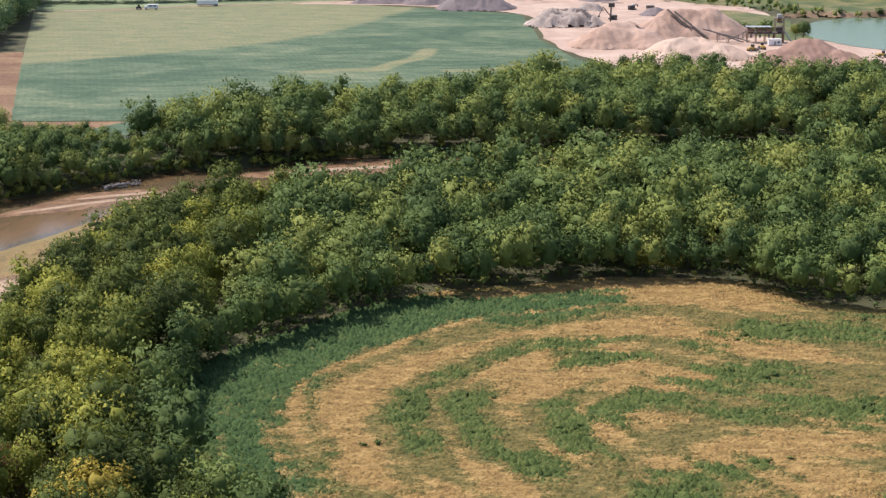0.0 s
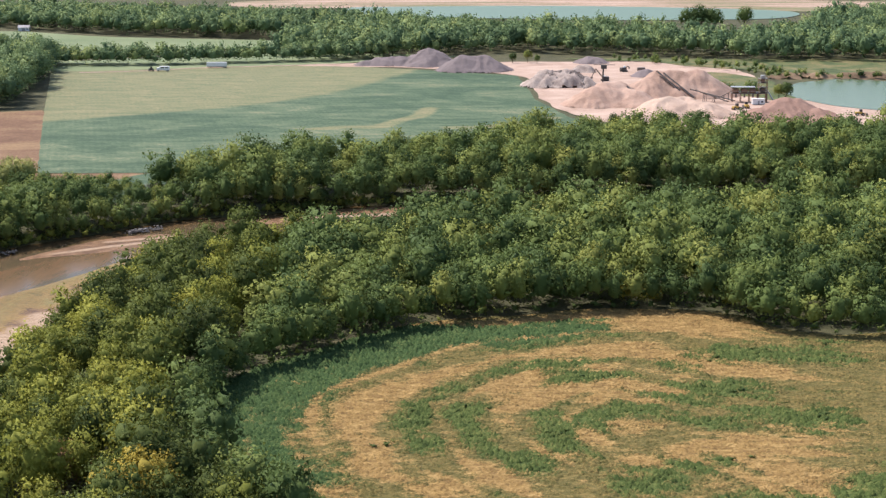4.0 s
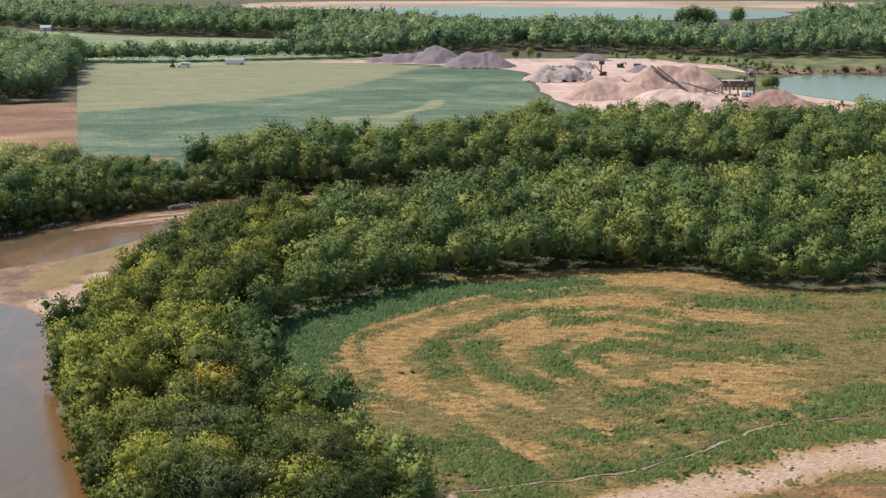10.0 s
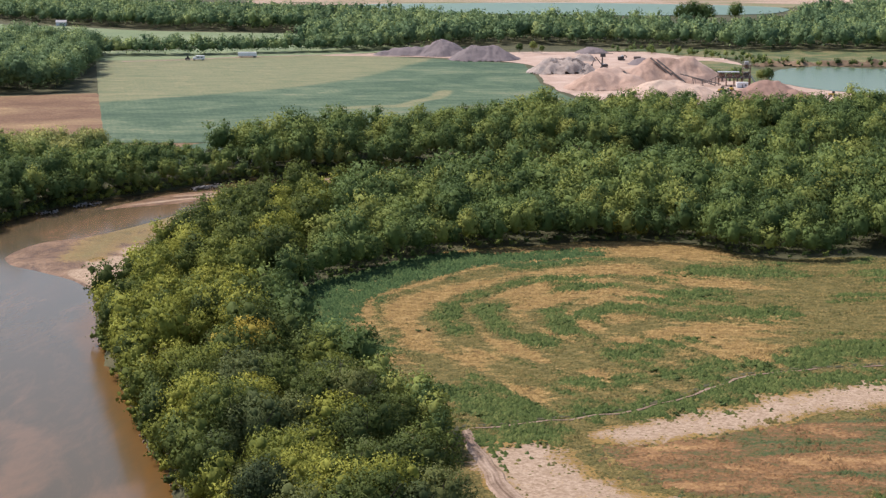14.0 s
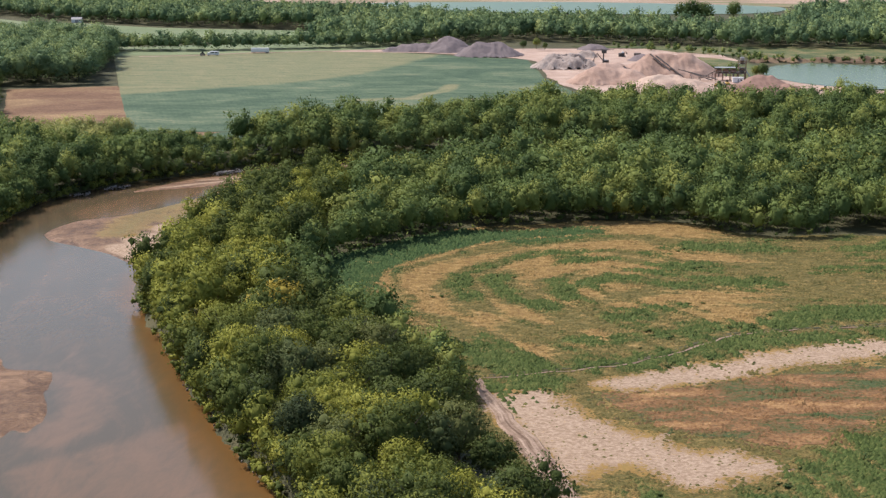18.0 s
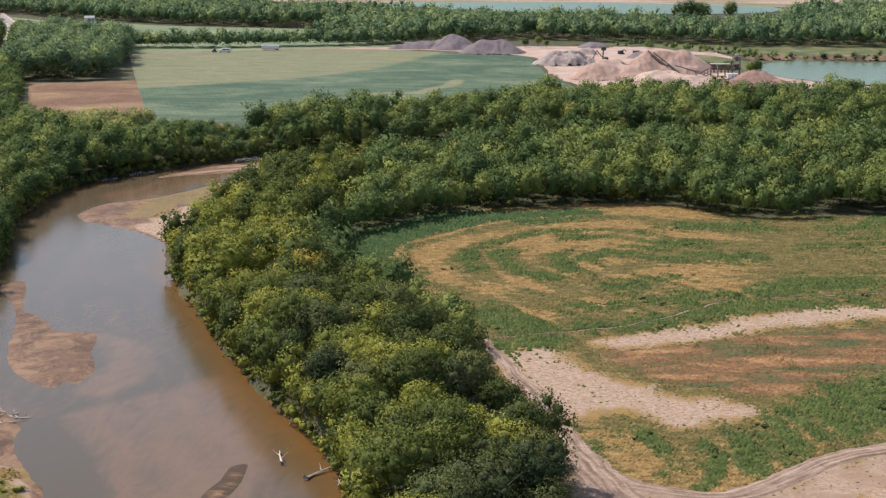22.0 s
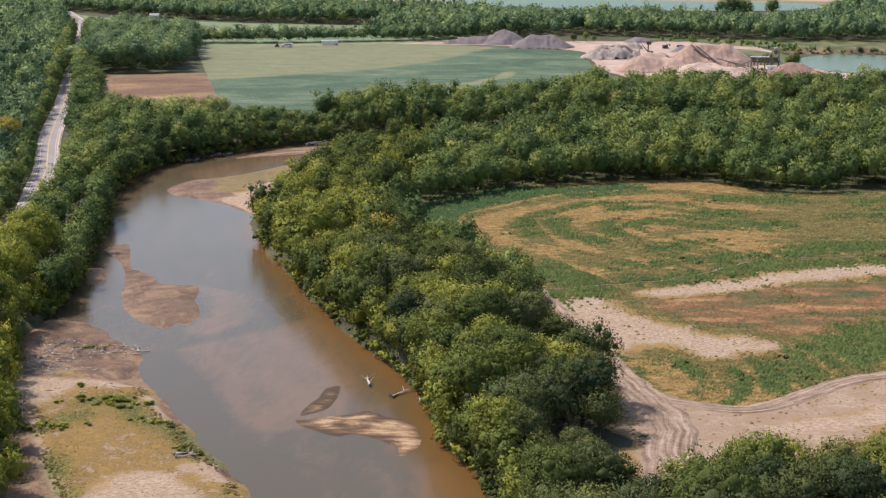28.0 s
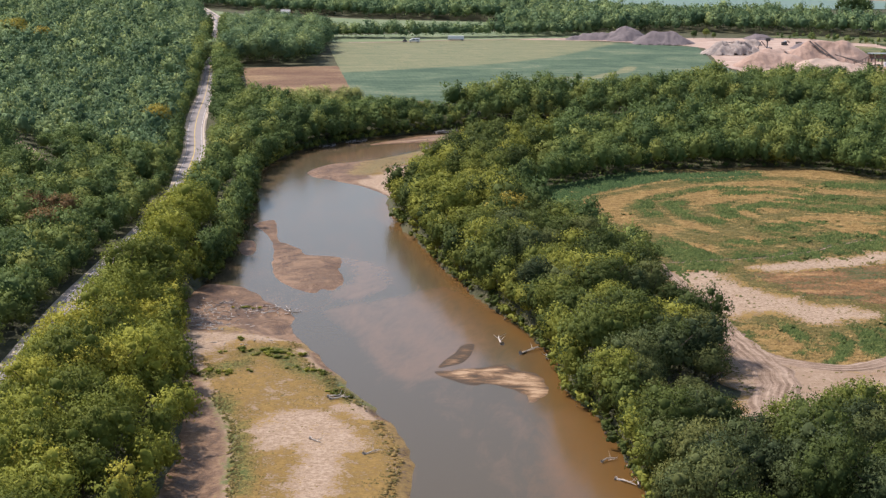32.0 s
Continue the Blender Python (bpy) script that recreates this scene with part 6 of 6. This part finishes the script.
# utility pole by the woodlot
pole = thing("utility_pole", -329, 721, 0.1, 0, "brown wooden utility pole at the field edge", "pole")
part("post", rod((0, 0, 0), (0, 0, 10), 0.2), M_bark, pole)
part("crossarm", box(-1.4, -0.08, 9.2, 1.4, 0.08, 9.4, 0.02), M_bark, pole)

# driftwood


def driftwood(x, y, z, length, turn, seed, label):
    r = np.random.default_rng(seed)
    pts = [(length * u, 0.25 * r.normal(), 0.25 + 0.3 * u + 0.15 * r.normal()) for u in (0, 0.3, 0.65, 1.0)]
    thick = 0.35 + 0.065 * length
    v, f = limb(pts, [0.38 * thick, 0.30 * thick, 0.22 * thick, 0.10 * thick])
    ob = tagged(new("driftwood_log", mesh_of("driftwood_log", v, f, M_wood)), label, "driftwood", "driftwood along the river")
    ob.matrix_world = pose(x, y, z, 0, 0, turn)
    for k in range(3):
        u = 0.35 + 0.2 * k
        a = r.uniform(0.4, 1.2) * (1 if k % 2 else -1)
        v, f = limb([(length * u, 0, 0.35), (length * (u + 0.12), a, 0.7), (length * (u + 0.2), a * 2, 0.8 + r.random())], [0.14 * thick, 0.1 * thick, 0.04 * thick], 5)
        c = new("branch", mesh_of("branch", v, f, M_wood))
        c.parent = ob
    v, f = limb([(-0.5, 0, 0.35), (0, 0, 0.3)], [0.75 * thick, 0.36 * thick], 7)
    c = new("root_plate", mesh_of("root_plate", v, f, M_wood))
    c.parent = ob


for i, (x, y, z, L, a) in enumerate(((-87, -162, -2.95, 4.5, 8), (-86, -164, -2.95, 5, 15), (-83, -198, -2.95, 4, -35), (-68, -207, -2.95, 4, 45), (-43, -106, -4.3, 9, 58), (-35, -111, -4.2, 4, 100), (-50, -96, -4.4, 9, 105),
                                      (-13, -200, -4.5, 4, 40), (-9, -212, -4.5, 6, -40), (-4, -216, -4.4, 4, 100), (-130, -70, -4.2, 5, 30), (-142, -62, -4.2, 6, 120), (-72, -20, -4.2, 8, 60), (-64, -33, -4.0, 7, 110), (-28, -140, -4.2, 5, 50))):
    driftwood(x, y, z, L, a, 500 + i, "bleached grey driftwood log stranded at the water")

# sticks, slabs and bleached wood washed up on the head of the spit and under the road bank
M_flotsam = speckled("washed_up_wood", [(0.36, (0.22, 0.18, 0.15)), (0.5, (0.42, 0.37, 0.32)), (0.64, (0.66, 0.60, 0.53))], 0.9, 3)
r = np.random.default_rng(611)
vs, fs, base = [], [], 0
for line, spread, count in ((((-137, -70), (-129, -68), (-121, -62)), 3.0, 150), (((-148, -59), (-140, -92), (-138, -113), (-135, -130)), 4.0, 190), (((-131, -112), (-118, -108)), 3.0, 30)):
    for x, y in along(smooth(list(line), False), 40.0 / count, 0.0, spread, 612 + count)[:count]:
        z = float(spit_height(np.array([x]), np.array([y]))[0]) if inside(np.array([x]), np.array([y]), SPIT)[0] else LEVEL
        n, a, k = r.uniform(0.5, 2.6), r.uniform(0, math.tau), r.uniform(0.06, 0.20)
        v, f = limb([(x, y, z + 0.05), (x + n * math.cos(a), y + n * math.sin(a), z + 0.08 + 0.3 * r.random())], [k, k * 0.6], 5)
        vs.append(np.array(v))
        fs.append(np.array(f) + base)
        base += len(v)
tagged(new("flotsam", mesh_of("flotsam", np.concatenate(vs), np.concatenate(fs), M_flotsam)), "bleached sticks and broken wood washed up on wet sand", "driftwood", kind="stuff")

# broken concrete dumped on the outer bank of the bend
M_riprap = speckled("weathered_concrete", [(0.36, (0.10, 0.09, 0.08)), (0.64, (0.27, 0.25, 0.23))], 0.4, 2)
r = np.random.default_rng(191)
vs, fs, base = [], [], 0
for line, count in ((((-146, 362), (-136, 372), (-128, 382)), 150), (((-186, 316), (-178, 326)), 60), (((-196, 298), (-191, 306)), 45)):
    q = along(np.array(line, float), 14.0 / count, 0.0, 1.1, 192 + count)[:count]
    for x, y in q:
        s = r.uniform(0.2, 0.65)
        vs.append(ICO_V * s * r.uniform(0.5, 1.25, (12, 3)) * (1, 1, 0.7) + (x, y, -4.3 + r.uniform(0, 1.3)))
        fs.append(ICO_F + base)
        base += 12
tagged(new("riprap_blocks", mesh_of("riprap_blocks", np.concatenate(vs), np.concatenate(fs), M_riprap)), "grey broken concrete blocks dumped on the river bank", "riprap", kind="stuff")

# stones and flotsam on the spit's head and along the cut bank
r = np.random.default_rng(91)
spots = np.concatenate([along(smooth([(-160, -110), (-150, -80), (-152, -55)], False), 0.7, 0, 3.0, 92), along(smooth([(-140, -70), (-128, -60), (-120, -66)], False), 0.8, 0, 2.5, 93), along(bank_e[(bank_e[:, 1] > -220) & (bank_e[:, 1] < 60)], 2.5, -1.2, 0.5, 94), along(np.array([(-150, 366), (-134, 391)], float), 0.5, 1.5, 1.2, 95)])
spots = spots[((spots[:, 0] < -110) & inside(spots[:, 0], spots[:, 1], SPIT) & (away(spots[:, 0], spots[:, 1], SPIT, True)[0] > 4)) | (spots[:, 0] > -110) & (soft_noise(spots[:, 0], spots[:, 1], 16.0, 8.0) > 0.18)]
vs, fs = [], []
for i, (x, y) in enumerate(spots):
    z = float(spit_height(np.array([x]), np.array([y]))[0]) if x < -110 else -4.35
    vs.append(ICO_V * r.uniform(0.12, 0.5) * r.uniform(0.5, 1.3, (12, 3)) + (x, y, z + 0.05))
    fs.append(ICO_F + 12 * i)
tagged(new("bank_stones", mesh_of("bank_stones", np.concatenate(vs), np.concatenate(fs), speckled("muddy_stone", [(0.36, (0.12, 0.09, 0.07)), (0.64, (0.30, 0.245, 0.20))], 0.3, 2))), "pale stones and broken wood on the shore", "stones", kind="stuff")
